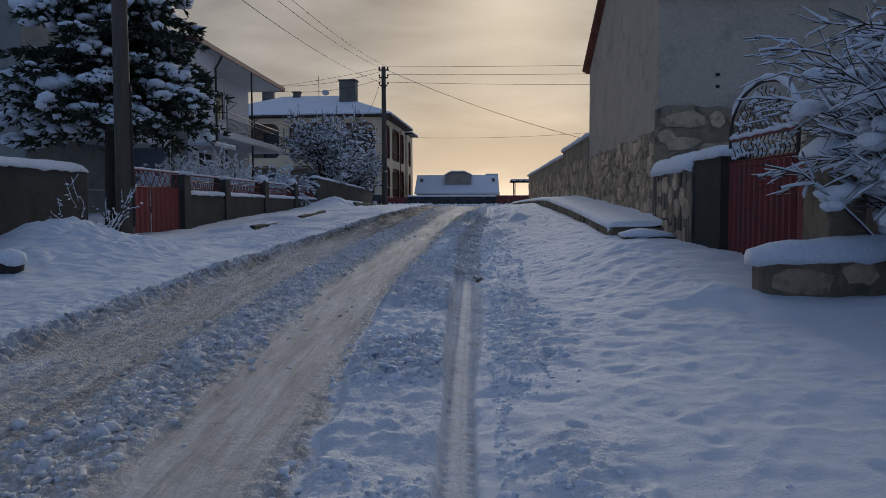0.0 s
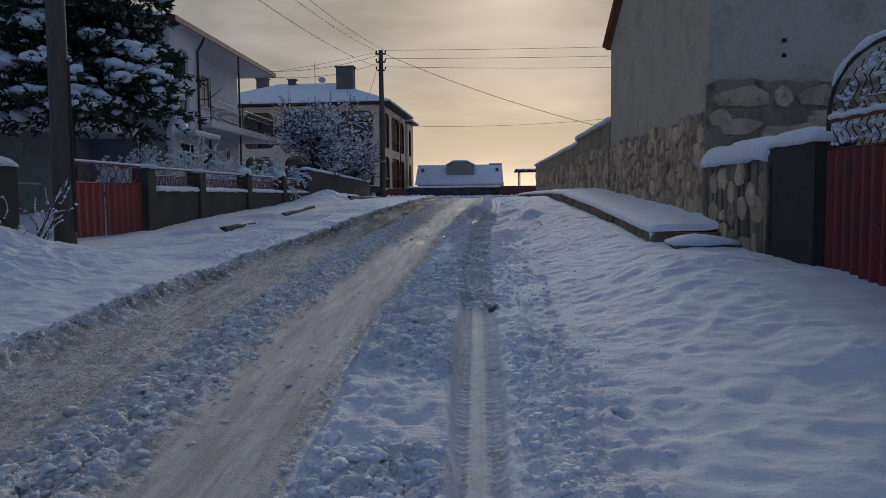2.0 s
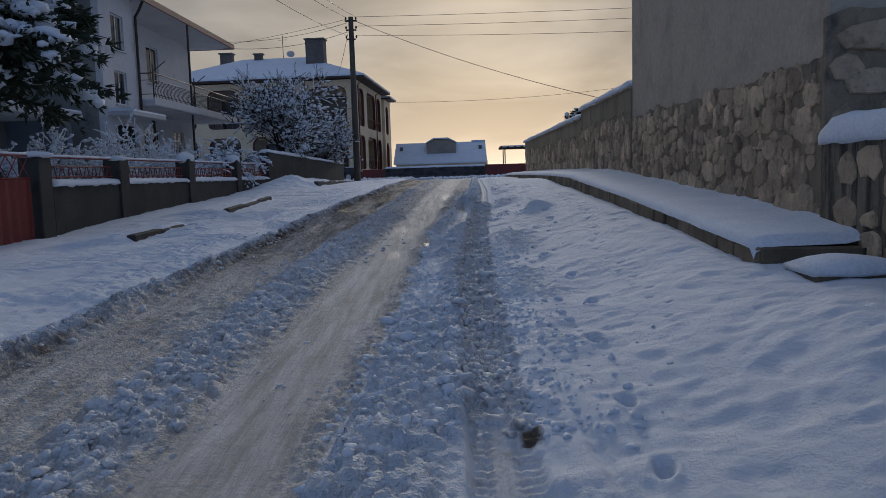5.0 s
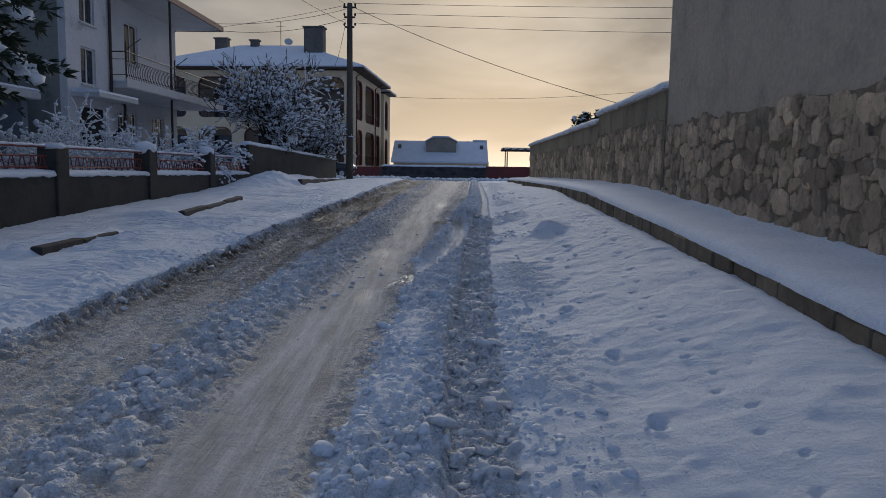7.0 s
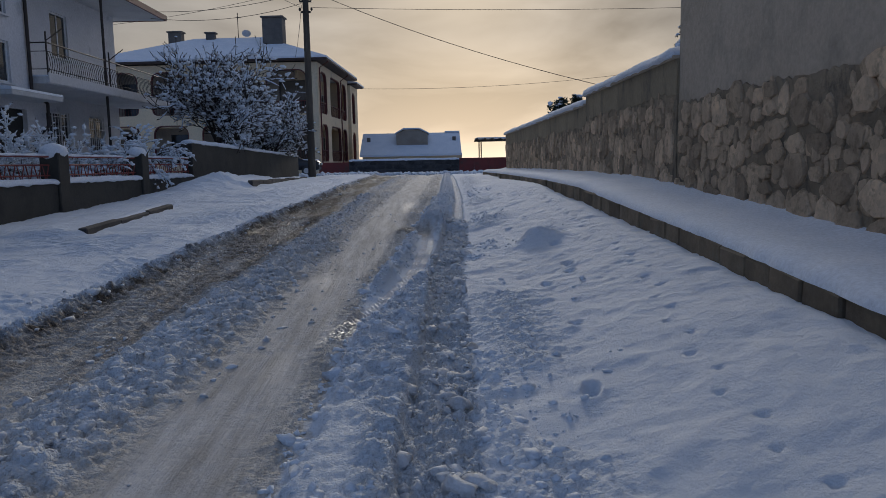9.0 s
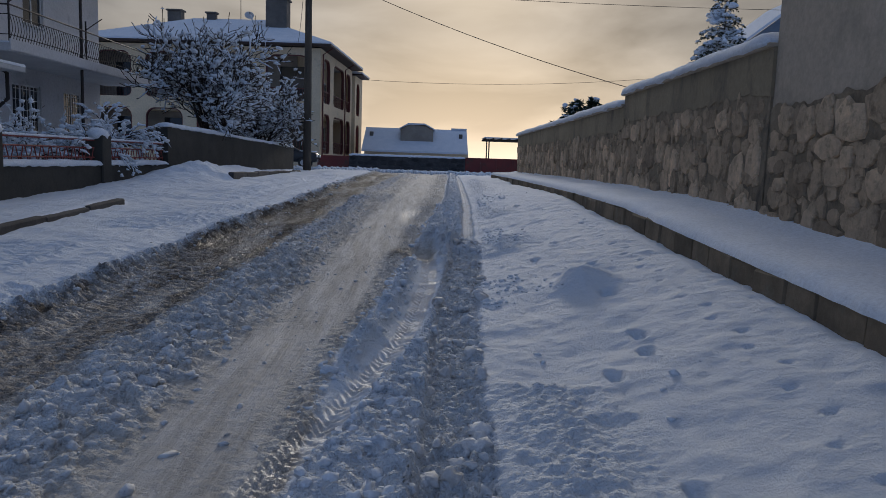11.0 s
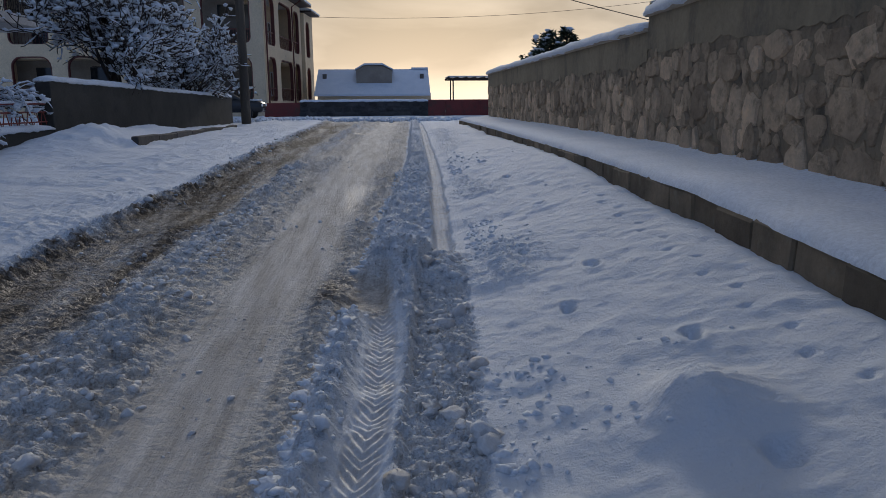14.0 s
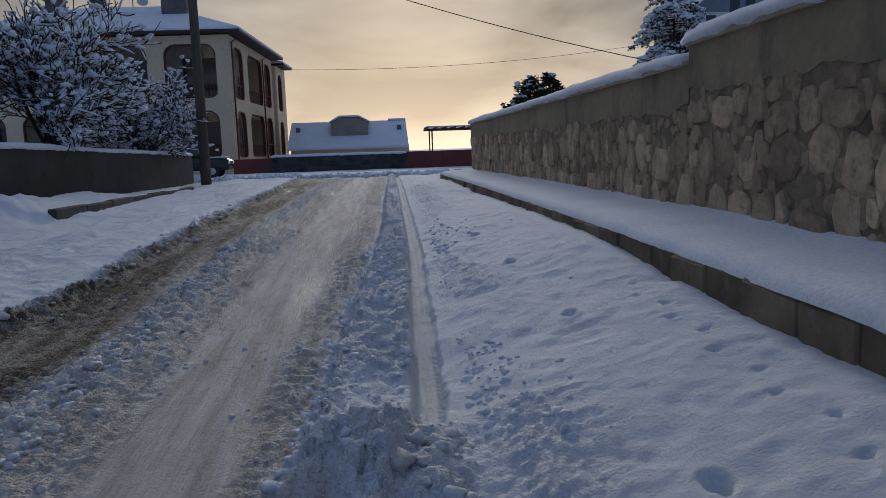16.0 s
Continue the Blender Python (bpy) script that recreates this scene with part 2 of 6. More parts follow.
def ground_material():
    m, nt, b = nodes_of("trodden_snow")
    att = {}
    for name in ("slush", "wet", "dirt", "crumb"):
        a = nt.nodes.new("ShaderNodeAttribute")
        a.attribute_name = name
        att[name] = a.outputs["Fac"]
    fine = noise_node(nt, 38, 6, 0.72)
    mid = noise_node(nt, 7, 6, 0.65)
    streak = math_node(nt, "ADD", math_node(nt, "MULTIPLY", noise_node(nt, 3.5, 6, 0.65, stretch=(2.2, 0.25, 1.0)), 0.7), math_node(nt, "MULTIPLY", noise_node(nt, 9, 5, 0.7, stretch=(3.0, 0.2, 1.0)), 0.3))
    snow = mix_node(nt, ramp_node(nt, mid, 0.3, 0.7), SNOW, (0.745, 0.785, 0.84))
    slush = mix_node(nt, ramp_node(nt, streak, 0.38, 0.62), (0.43, 0.395, 0.35), (0.72, 0.69, 0.65))
    # break the edges of each stain with the finer noises
    rag = math_node(nt, "SUBTRACT", math_node(nt, "ADD", math_node(nt, "MULTIPLY", mid, 0.55), math_node(nt, "MULTIPLY", fine, 0.45)), 0.5)
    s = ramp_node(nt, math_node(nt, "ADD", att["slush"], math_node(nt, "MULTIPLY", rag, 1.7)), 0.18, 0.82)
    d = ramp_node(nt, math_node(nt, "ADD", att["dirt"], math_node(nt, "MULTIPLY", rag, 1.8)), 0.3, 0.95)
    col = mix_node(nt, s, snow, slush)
    col = mix_node(nt, d, col, (0.085, 0.064, 0.044))
    w = ramp_node(nt, math_node(nt, "ADD", att["wet"], math_node(nt, "MULTIPLY", rag, 1.4)), 0.35, 0.85)
    col = mix_node(nt, math_node(nt, "MULTIPLY", w, 0.34), col, (0.18, 0.155, 0.125))
    nt.links.new(col, b.inputs["Base Color"])
    r = math_node(nt, "SUBTRACT", 0.80, math_node(nt, "MULTIPLY", w, 0.44))
    nt.links.new(r, b.inputs["Roughness"])
    comb = noise_node(nt, 9, 5, 0.7, stretch=(6.0, 0.25, 1.0))
    cells = nt.nodes.new("ShaderNodeTexVoronoi")
    cells.inputs["Scale"].default_value = 42.0
    cells.inputs["Detail"].default_value = 1.5
    nt.links.new(nt.nodes.new("ShaderNodeNewGeometry").outputs["Position"], cells.inputs["Vector"])
    domes = math_node(nt, "SUBTRACT", 1.0, cells.outputs["Distance"])
    h = math_node(nt, "ADD", math_node(nt, "MULTIPLY", fine, 0.28), math_node(nt, "MULTIPLY", mid, 0.52))
    h = math_node(nt, "ADD", h, math_node(nt, "MULTIPLY", math_node(nt, "MULTIPLY", comb, att["slush"]), 0.24))
    h = math_node(nt, "ADD", h, math_node(nt, "MULTIPLY", math_node(nt, "MULTIPLY", domes, att["crumb"]), 0.45))
    h = math_node(nt, "MULTIPLY", h, math_node(nt, "SUBTRACT", 1.0, math_node(nt, "MULTIPLY", w, 0.5)))
    bump_node(nt, b, h, 1.0, 0.05)
    return m


M["ground"] = ground_material()


# ---- mesh helpers ----
def link_bm(name, bm, material, parent=None, label="", smooth=False):
    me = bpy.data.meshes.new(name)
    bm.normal_update()
    bm.to_mesh(me)
    bm.free()
    for mt in (material if isinstance(material, (list, tuple)) else [material]):
        me.materials.append(mt)
    if smooth:
        me.polygons.foreach_set("use_smooth", [True] * len(me.polygons))
    ob = new(name, me)
    if parent is not None:
        ob.parent = parent
    if label:
        ob["label"] = label
    return ob


def part(name, bm, material, parent, label="", smooth=False):
    return link_bm(name, bm, material, parent, label, smooth)


def thing(name, m=None, label="", category="", group="", kind=""):
    ob = new(name)
    ob.empty_display_size = 0.2
    if m is not None:
        ob.matrix_basis = m
    return tagged(ob, label, category, group, kind)


def box(bm, x0, x1, y0, y1, z0, z1, bevel=0.0):
    vs = [bm.verts.new(p) for p in ((x0, y0, z0), (x1, y0, z0), (x1, y1, z0), (x0, y1, z0), (x0, y0, z1), (x1, y0, z1), (x1, y1, z1), (x0, y1, z1))]
    fs = [bm.faces.new([vs[i] for i in f]) for f in ((0, 3, 2, 1), (4, 5, 6, 7), (0, 1, 5, 4), (1, 2, 6, 5), (2, 3, 7, 6), (3, 0, 4, 7))]
    if bevel:
        es = list({e for f in fs for e in f.edges})
        bmesh.ops.bevel(bm, geom=es, offset=bevel, segments=1, affect="EDGES", clamp_overlap=True)
    return vs


def boxed(x0, x1, y0, y1, z0, z1, bevel=0.0):
    bm = bmesh.new()
    box(bm, x0, x1, y0, y1, z0, z1, bevel)
    return bm


def extrude_poly(bm, pts, axis, a, b):
    """A prism: pts lie in the plane across the axis (0: y, z; 1: x, z; 2: x, y), from a to b along it."""
    def at(p, s):
        return (s, p[0], p[1]) if axis == 0 else (p[0], s, p[1]) if axis == 1 else (p[0], p[1], s)
    lo, hi = [bm.verts.new(at(p, a)) for p in pts], [bm.verts.new(at(p, b)) for p in pts]
    bm.faces.new(lo)
    bm.faces.new(hi[::-1])
    n = len(pts)
    for i in range(n):
        bm.faces.new((lo[i], hi[i], hi[(i + 1) % n], lo[(i + 1) % n]))
    bmesh.ops.recalc_face_normals(bm, faces=bm.faces[:])


def tube(bm, pts, radii, sides=6, cap=True):
    """A round bar through pts."""
    pts = [Vector(p) for p in pts]
    if isinstance(radii, (int, float)):
        radii = [radii] * len(pts)
    rings = []
    for i, p in enumerate(pts):
        d = (pts[min(i + 1, len(pts) - 1)] - pts[max(i - 1, 0)]).normalized()
        u = d.cross(Vector((0.13, 0.31, 0.94)) if abs(d.z) < 0.85 else Vector((1, 0.1, 0))).normalized()
        v = d.cross(u)
        rings.append([bm.verts.new(p + (u * math.cos(a) + v * math.sin(a)) * radii[i]) for a in (2 * math.pi * k / sides for k in range(sides))])
    for r0, r1 in zip(rings, rings[1:]):
        for k in range(sides):
            bm.faces.new((r0[k], r0[(k + 1) % sides], r1[(k + 1) % sides], r1[k]))
    if cap:
        bm.faces.new(rings[0][::-1])
        bm.faces.new(rings[-1])


def raw_mesh(name, verts, faces, material, parent=None, smooth=True, label=""):
    """verts and faces are arrays; all faces have the same number of corners."""
    me = bpy.data.meshes.new(name)
    verts, faces = np.asarray(verts, np.float32), np.asarray(faces, np.int32)
    n, k = faces.shape
    me.vertices.add(len(verts))
    me.vertices.foreach_set("co", verts.ravel())
    me.loops.add(n * k)
    me.loops.foreach_set("vertex_index", faces.ravel())
    me.polygons.add(n)
    me.polygons.foreach_set("loop_start", np.arange(0, n * k, k, dtype=np.int32))
    me.polygons.foreach_set("use_smooth", np.full(n, smooth))
    me.update(calc_edges=True)
    me.materials.append(material)
    ob = new(name, me)
    if parent is not None:
        ob.parent = parent
    if label:
        ob["label"] = label
    return ob


def ico(level):
    bm = bmesh.new()
    bmesh.ops.create_icosphere(bm, subdivisions=level, radius=1.0)
    bm.verts.ensure_lookup_table()
    v = np.array([p.co[:] for p in bm.verts])
    f = np.array([[q.index for q in p.verts] for p in bm.faces])
    bm.free()
    return v, f


ICO1, ICO2 = ico(1), ico(2)


def blobs(rng, centres, sizes, squash=(1, 1, 0.7), base=ICO1, rough=0.22):
    """Lumpy balls at centres: arrays of verts and triangles."""
    v, f = base
    n = len(centres)
    sizes = np.asarray(sizes).reshape(n, 1, 1)
    jig = 1 + rng.normal(0, rough * 0.5, (n, len(v), 1))
    for freq, amp in ((2.2, 1.3), (4.0, 0.9)):
        axis = rng.normal(0, 1, (n, 1, 3)) * freq
        jig = jig + amp * rough * np.sin((v[None] * axis).sum(-1, keepdims=True) + rng.uniform(0, 6.3, (n, 1, 1)))
    ang = rng.uniform(0, 2 * math.pi, n)
    c, s = np.cos(ang)[:, None], np.sin(ang)[:, None]
    p = v[None] * jig * np.asarray(squash)[None, None] * np.stack([rng.uniform(0.7, 1.3, n), rng.uniform(0.7, 1.3, n), rng.uniform(0.8, 1.2, n)], 1)[:, None]
    q = np.stack([p[..., 0] * c - p[..., 1] * s, p[..., 0] * s + p[..., 1] * c, p[..., 2]], -1)
    verts = (q * sizes + np.asarray(centres)[:, None]).reshape(-1, 3)
    faces = (f[None] + (np.arange(n) * len(v))[:, None, None]).reshape(-1, 3)
    return verts, faces


# ---- ground ----
def lattice(x, y, seed):
    """Smooth value noise in 0..1."""
    xi, yi = np.floor(x).astype(np.int64), np.floor(y).astype(np.int64)
    fx, fy = x - xi, y - yi
    fx, fy = fx * fx * (3 - 2 * fx), fy * fy * (3 - 2 * fy)

    def h(a, b):
        k = (a * 374761393 + b * 668265263 + seed * 974711) & 0x7FFFFFFF
        k = ((k ^ (k >> 13)) * 1274126177) & 0x7FFFFFFF
        return ((k ^ (k >> 16)) & 0xFFFF) / 65535.0
    return (h(xi, yi) * (1 - fx) + h(xi + 1, yi) * fx) * (1 - fy) + (h(xi, yi + 1) * (1 - fx) + h(xi + 1, yi + 1) * fx) * fy


def fbm(x, y, scale, seed, octaves=4):
    total, amp, norm = 0, 1.0, 0.0
    for o in range(octaves):
        total = total + amp * lattice(x * scale * 2 ** o, y * scale * 2 ** o, seed + o * 17)
        norm += amp
        amp *= 0.55
    return total / norm - 0.5


def crumble(x, y, scale, seed):
    """Packed crumbs: a dome of its own height on every cell of a jittered grid."""
    x, y = x * scale, y * scale
    xi, yi = np.floor(x).astype(np.int64), np.floor(y).astype(np.int64)
    best, lift = np.full(x.shape, 9.0), np.zeros(x.shape)
    for dx in (-1, 0, 1):
        for dy in (-1, 0, 1):
            cx, cy = xi + dx, yi + dy
            k = (cx * 374761393 + cy * 668265263 + seed * 974711) & 0x7FFFFFFF
            k = ((k ^ (k >> 13)) * 1274126177) & 0x7FFFFFFF
            px, py, ph = cx + (k & 0x3FF) / 1023.0, cy + ((k >> 10) & 0x3FF) / 1023.0, ((k >> 20) & 0x3FF) / 1023.0
            d = (x - px) ** 2 + (y - py) ** 2
            closer = d < best
            best = np.where(closer, d, best)
            lift = np.where(closer, ph, lift)
    return (0.2 + 0.8 * lift) * np.sqrt(np.clip((1 - best * 1.6) * 1.8, 0, 1))


def step(a, b, v):
    t = np.clip((v - a) / (b - a), 0, 1)
    return t * t * (3 - 2 * t)


SLOPE_Y = (-60, -10, 0, 8, 16, 24, 32, 42, 55, 70, 300, 3000)
SLOPE_Z = (-2.6, -0.45, 0.0, 0.33, 0.68, 1.02, 1.27, 1.45, 1.53, 1.50, 1.2, 1.0)


def road_z(y):
    return np.interp(y, SLOPE_Y, SLOPE_Z)


def wheel(y, table):
    return np.interp(y, [r[0] for r in table], [r[1] for r in table])


# where the things on the road run, as x by y
EDGE_L = ((0, -4.0), (10, -3.90), (20, -3.50), (30, -3.05), (45, -2.85), (54, -3.2))     # foot of the bank
RIDGE = ((0, -2.22), (6, -2.20), (10, -2.32), (15, -2.20), (19, -2.05), (22, -1.90), (34, -1.80), (50, -1.4))      # slush ridge between the wheels
EDGE_R = ((0, -0.80), (4, -0.86), (6, -1.00), (9, -1.08), (11, -0.95), (15, -0.82), (18, -0.74), (20, -0.76), (22, -0.52), (24, -0.44), (25.3, -0.30), (27, -0.24), (30, 0.0), (34, 0.18), (50, 0.6))
TRACK = ((0, -0.05), (5, -0.10), (9, -0.09), (15.5, -0.10), (18, 0.0), (20, 0.05), (22, 0.14), (23, 0.22), (24.5, 0.30), (26, 0.41), (28, 0.48), (31, 0.61), (34, 0.68), (50, 1.0))   # single tyre track
BRIGHT = ((17.4, -1.02), (18.3, -0.82), (20.4, -0.36), (22.4, -0.17), (24.2, -0.15))      # fresh tread
FEET = [(0.65, 10.2), (0.38, 8.47), (0.62, 5.85), (0.60, 4.2), (0.67, 9.57), (0.65, 9.30), (0.66, 11.05), (0.77, 7.03), (0.98, 14.92), (0.84, 16.44), (1.02, 17.89), (1.03, 19.4),
        (1.38, 20.13), (1.36, 19.74), (1.43, 24.25), (1.59, 22.62), (1.08, 23.53), (1.55, 26.89), (0.72, 12.4), (0.95, 13.6), (1.5, 29.0), (1.4, 31.2)]

PAWS = [(float(np.interp(y, (12.6, 16.0, 17.4, 19.0, 28.0), (1.38, 1.45, 1.60, 1.88, 2.10))) + (0.09 if k % 2 else 0.0), y) for k, y in enumerate(np.arange(12.6, 27.5, 0.34))]


def base_z(x, y):
    """The lie of the land under the ruts."""
    z = road_z(y)
    right = step(0.5, 2.5, x) * np.interp(y, (-5, 6, 8.5, 10.5, 24, 30, 38, 50, 56), (0.05, 0.12, 0.20, 0.33, 0.38, 0.38, 0.14, 0.02, 0.0))
    left = step(-4.4, -7.6, x) * np.interp(y, (-5, 16, 20, 24, 32, 36.5, 42, 49, 56), (0.0, -0.06, -0.14, -0.08, 0.02, 0.12, -0.02, -0.16, 0.0))
    return z + right + left


def gy_of(y):
    """One y for each row of a grid; a row of scattered points has none of its own."""
    return y[:, 0] if len(y) > 1 else np.full(1, 1e9)


def snow_fields(x, y):
    z = base_z(x, y)
    el, rg, er, tr = wheel(y, EDGE_L), wheel(y, RIDGE), wheel(y, EDGE_R), wheel(y, TRACK)
    wob = fbm(x, y, 0.7, 3, 3) * 0.22
    near = 1 - step(50, 58, y)
    lump = fbm(x, y, 5.0, 11, 4)
    soft = fbm(x, y, 0.9, 21, 3)
    warp = 0.05 * lump
    heap = crumble(x + warp, y - warp, 14.0, 33) * 0.62 + 0.38 * crumble(x, y, 19.0, 39)
    clods = np.maximum(crumble(x - warp, y + warp, 9.0, 37), 0.7 * heap)
    grit = crumble(x - warp * 0.5, y, 26.0, 35)
    rag = 0.10 * lump + 0.05 * (heap - 0.4)
    road = step(el - 0.10, el + 0.20, x + wob) * (1 - step(er - 0.08, er + 0.04, x + wob * 0.3 + rag)) * near
    thick = np.interp(y, (0, 12, 18, 22, 26, 40), (0.33, 0.31, 0.40, 0.38, 0.22, 0.20))
    ridge = np.exp(-((x - rg + wob * 0.5 + 0.25 * lump) / thick) ** 4) * road * np.clip(0.95 + 1.6 * fbm(x * 0.2, y, 0.6, 41, 2), 0.5, 1)
    bank_l = step(el + 0.25, el - 0.55, x + wob) * near
    fresh = step(17.6, 18.1, y) * (1 - step(23.6, 24.1, y))
    bright_x = np.where(fresh > 0.02, wheel(y, BRIGHT), -99.0)
    bright = np.exp(-((x - bright_x) / 0.105) ** 8) * fresh
    half = np.interp(y, (0, 5, 7.5, 16, 20, 23, 24.8, 25.4, 60), (0.11, 0.11, 0.19, 0.22, 0.19, 0.22, 0.21, 0.11, 0.10))
    rut = np.exp(-((x - tr + 0.10 * lump * np.where(y > 10, 1.0, 0.3)) / half) ** 14) * near
    plug = np.exp(-((y - 25.05) / 0.42) ** 4) * np.exp(-((x - 0.12) / 0.42) ** 4)
    rut = rut * (1 - plug)
    gap = np.exp(-((y - 24.3) / 0.55) ** 4) * step(-0.02, -0.18, x) * step(-0.80, -0.60, x)        # mud patch where the berm is broken
    berm = step(er - 0.02, er + 0.10, x + rag) * (1 - step(tr - half - 0.01, tr - half + 0.05, x)) * near * (1 - gap)
    calm = 1 - np.exp(-((x - bright_x) / 0.17) ** 6) * fresh
    side = step(tr + 0.15, tr + 0.6, x)
    dimple = np.abs(fbm(x, y, 1.9, 23, 3)) + 0.55 * np.abs(fbm(x, y, 4.6, 27, 2))
    z = z + 0.13 * bank_l + 0.09 * soft * (1 - road) - np.interp(y, (0, 9, 14), (0.115, 0.105, 0.06)) * (dimple - 0.1) * (1 - road) * (1 - rut) + 0.036 * lump * (1 - rut) * (1 - 0.8 * road)
    # slush ridge between the wheels: packed clods with gaps between
    z = z + ridge * (-0.02 + 0.095 * clods + 0.055 * heap + 0.05 * lump)
    # berm beside the track: a packed bench with clods, broken off sharply at the rut
    chunky = step(0.42, 0.60, lattice(x * 1.6, y * 0.7, 19) + 0.25 * np.where(y > 11, 1.0, 0.0))
    z = z + berm * calm * (0.065 + 0.05 * lump + (0.25 + 0.75 * chunky) * (0.075 * clods + 0.035 * heap)) + 0.045 * side * near
    z = z + plug * (0.05 + 0.09 * clods + 0.03 * heap)
    z = z - rut * 0.048 - bright * 0.012
    # crumbled wide part of the track
    rough = rut * step(10.6, 11.3, y) * (1 - step(24.6, 25.0, y))
    z = z + rough * (0.060 * heap + 0.040 * grit + 0.05 * clods * step(0.5, 0.62, lattice(x * 3, y * 1.2, 29)) - 0.035)
    # tread: chevrons in the fresh track, cross bars and grooves in the older one
    u = x - bright_x
    z = z + bright * 0.007 * np.clip(1.8 * np.sin((y - np.abs(u) * 1.5 + 0.012 * np.sin(y * 23.0)) * 2 * math.pi / 0.072), -1, 1)
    tread = rut * (1 - rough)
    across = np.abs(x - tr)
    z = z + tread * (0.008 * np.clip(2.5 * np.sin(y * 2 * math.pi / 0.085), -1, 1) * step(0.045, 0.06, across) - 0.010 * np.exp(-((x - tr) / 0.018) ** 2) - 0.012 * np.exp(-((across - 0.085) / 0.012) ** 2))
    # loose crumbs beside the track, a shallow groove, grains on the road
    beside = np.clip(1.1 - np.abs(x - tr - 0.55) / 0.50, 0, 1) * step(0.45, 0.62, lattice(x * 1.3, y * 0.8, 25)) * near
    z = z + beside * (0.045 * heap + 0.020 * grit) - 0.040 * np.exp(-((x - tr - 0.50 - 0.05 * np.sin(y * 0.9)) / 0.04) ** 2) * (1 - step(11, 13, y)) * step(6.5, 8, y) * near
    mid_r = np.exp(-((x - 0.5 * (rg + 0.2 + er)) / 0.40) ** 6) * road           # polished wheelway
    worn = road * (1 - ridge) * (1 - 0.88 * mid_r)
    scatter = step(0.38, 0.58, lattice(x * 2.4, y * 0.8, 45))
    z = z + worn * (0.030 * grit + 0.045 * heap * scatter) * np.where(x > rg, 1.0, 0.75)
    z = z + bank_l * 0.05 * heap * step(0.5, 0.65, lattice(x * 1.1, y * 0.9, 47)) * step(-7.2, -6.0, x)
    # lengthwise streaks left by wheels on the road
    wheelways = road * (1 - ridge)
    z = z + wheelways * (0.026 * fbm(x * 4.0, y * 0.16, 2.2, 51, 4) + 0.030 * np.maximum(fbm(x * 1.2, y * 0.8, 4.0, 61, 3), 0) * (1 - 0.8 * mid_r))
    # a buried kerb shows as a step in the verge
    for ya, yb in ((19.0, 21.3), (24.2, 28.3), (35.6, 46.0)):
        z = z + 0.10 * step(-5.72, -5.90, x) * step(-7.6, -6.6, x) * step(ya - 0.5, ya, y) * step(yb + 0.5, yb, y)
    # left edge of the road: a thrown-up rim of dirty crumbs
    rim = np.exp(-((x - el + wob) / 0.16) ** 2) * near
    z = z + rim * (0.11 * heap + 0.04 * grit)
    for fx, fy in FEET:
        r2 = ((x - fx + 0.02 * np.sin(y * 9)) / 0.042) ** 2 + ((y - fy) / 0.088) ** 2
        z = z - 0.13 * np.exp(-r2 ** 2) * (0.8 + 0.8 * lump) + 0.012 * np.exp(-(np.sqrt(r2) - 1.7) ** 2 * 5) * (1 + 2 * lump)
    for fx, fy in PAWS:
        near_y = np.abs(gy_of(y) - fy) < 0.3
        if near_y.any():
            s = np.nonzero(near_y)[0]
            a, b = s[0], s[-1] + 1
            r2 = ((x[a:b] - fx) / 0.026) ** 2 + ((y[a:b] - fy) / 0.032) ** 2
            z[a:b] = z[a:b] - 0.042 * np.exp(-r2 ** 1.5)
    # drifts and thrown heaps
    for hx, hy, rx, ry, hh in ((1.31, 21.85, 0.25, 0.24, 0.23), (-7.7, 13.3, 1.25, 1.5, 0.60), (-6.6, 11.2, 1.2, 1.5, 0.26), (-5.9, 12.9, 0.7, 0.9, 0.14), (-7.0, 35.8, 0.8, 2.2, 0.35), (-6.9, 39.5, 0.7, 1.4, 0.18), (4.9, 7.1, 1.0, 0.5, 0.22), (2.6, 7.9, 0.5, 0.6, 0.12), (2.6, 11.2, 0.8, 1.0, 0.10)):
        r2 = ((x - hx) / rx) ** 2 + ((y - hy) / ry) ** 2
        z = z + hh * np.exp(-r2) * (1 + 0.5 * lump)
    z = z - 0.10 * np.exp(-((x - 1.47) / 0.06) ** 4 - ((y - 21.42) / 0.08) ** 4)
    # clods are cleaner than the slush between them; browner gaps also paint in crevice shade
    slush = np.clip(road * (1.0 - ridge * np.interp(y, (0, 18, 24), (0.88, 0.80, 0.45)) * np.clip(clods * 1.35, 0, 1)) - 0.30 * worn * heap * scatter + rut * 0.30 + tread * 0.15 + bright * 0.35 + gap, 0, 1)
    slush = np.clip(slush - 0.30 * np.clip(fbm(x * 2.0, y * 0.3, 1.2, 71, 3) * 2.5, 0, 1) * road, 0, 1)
    muddy = np.interp(y, (0, 16, 22, 48, 54), (0.20, 0.30, 0.66, 0.60, 0.22))
    left_way = step(rg - 0.15, rg - 0.5, x) * road
    # mud, plus darker colour between clods that deepens their crevice shade
    dirt = np.clip(left_way * (muddy + 1.0 * fbm(x * 2.2, y * 0.4, 1.4, 81, 3)) + rim * 0.62 * np.clip(0.5 + 2 * lump, 0, 1) + rough * (0.46 - 0.6 * heap) + tread * 0.24 + gap * 0.55
                   + road * (1 - mid_r) * (0.06 + 0.5 * np.maximum(fbm(x * 2.0, y * 0.6, 2.2, 83, 3), 0)) - 0.25 * worn * heap + road * (1 - 0.6 * ridge) * 0.24 * step(19, 28, y), 0, 1)
    dirt = np.clip(dirt + 0.9 * np.exp(-((x - 0.09) / 0.07) ** 4 - ((y - 10.75) / 0.11) ** 4), 0, 1)
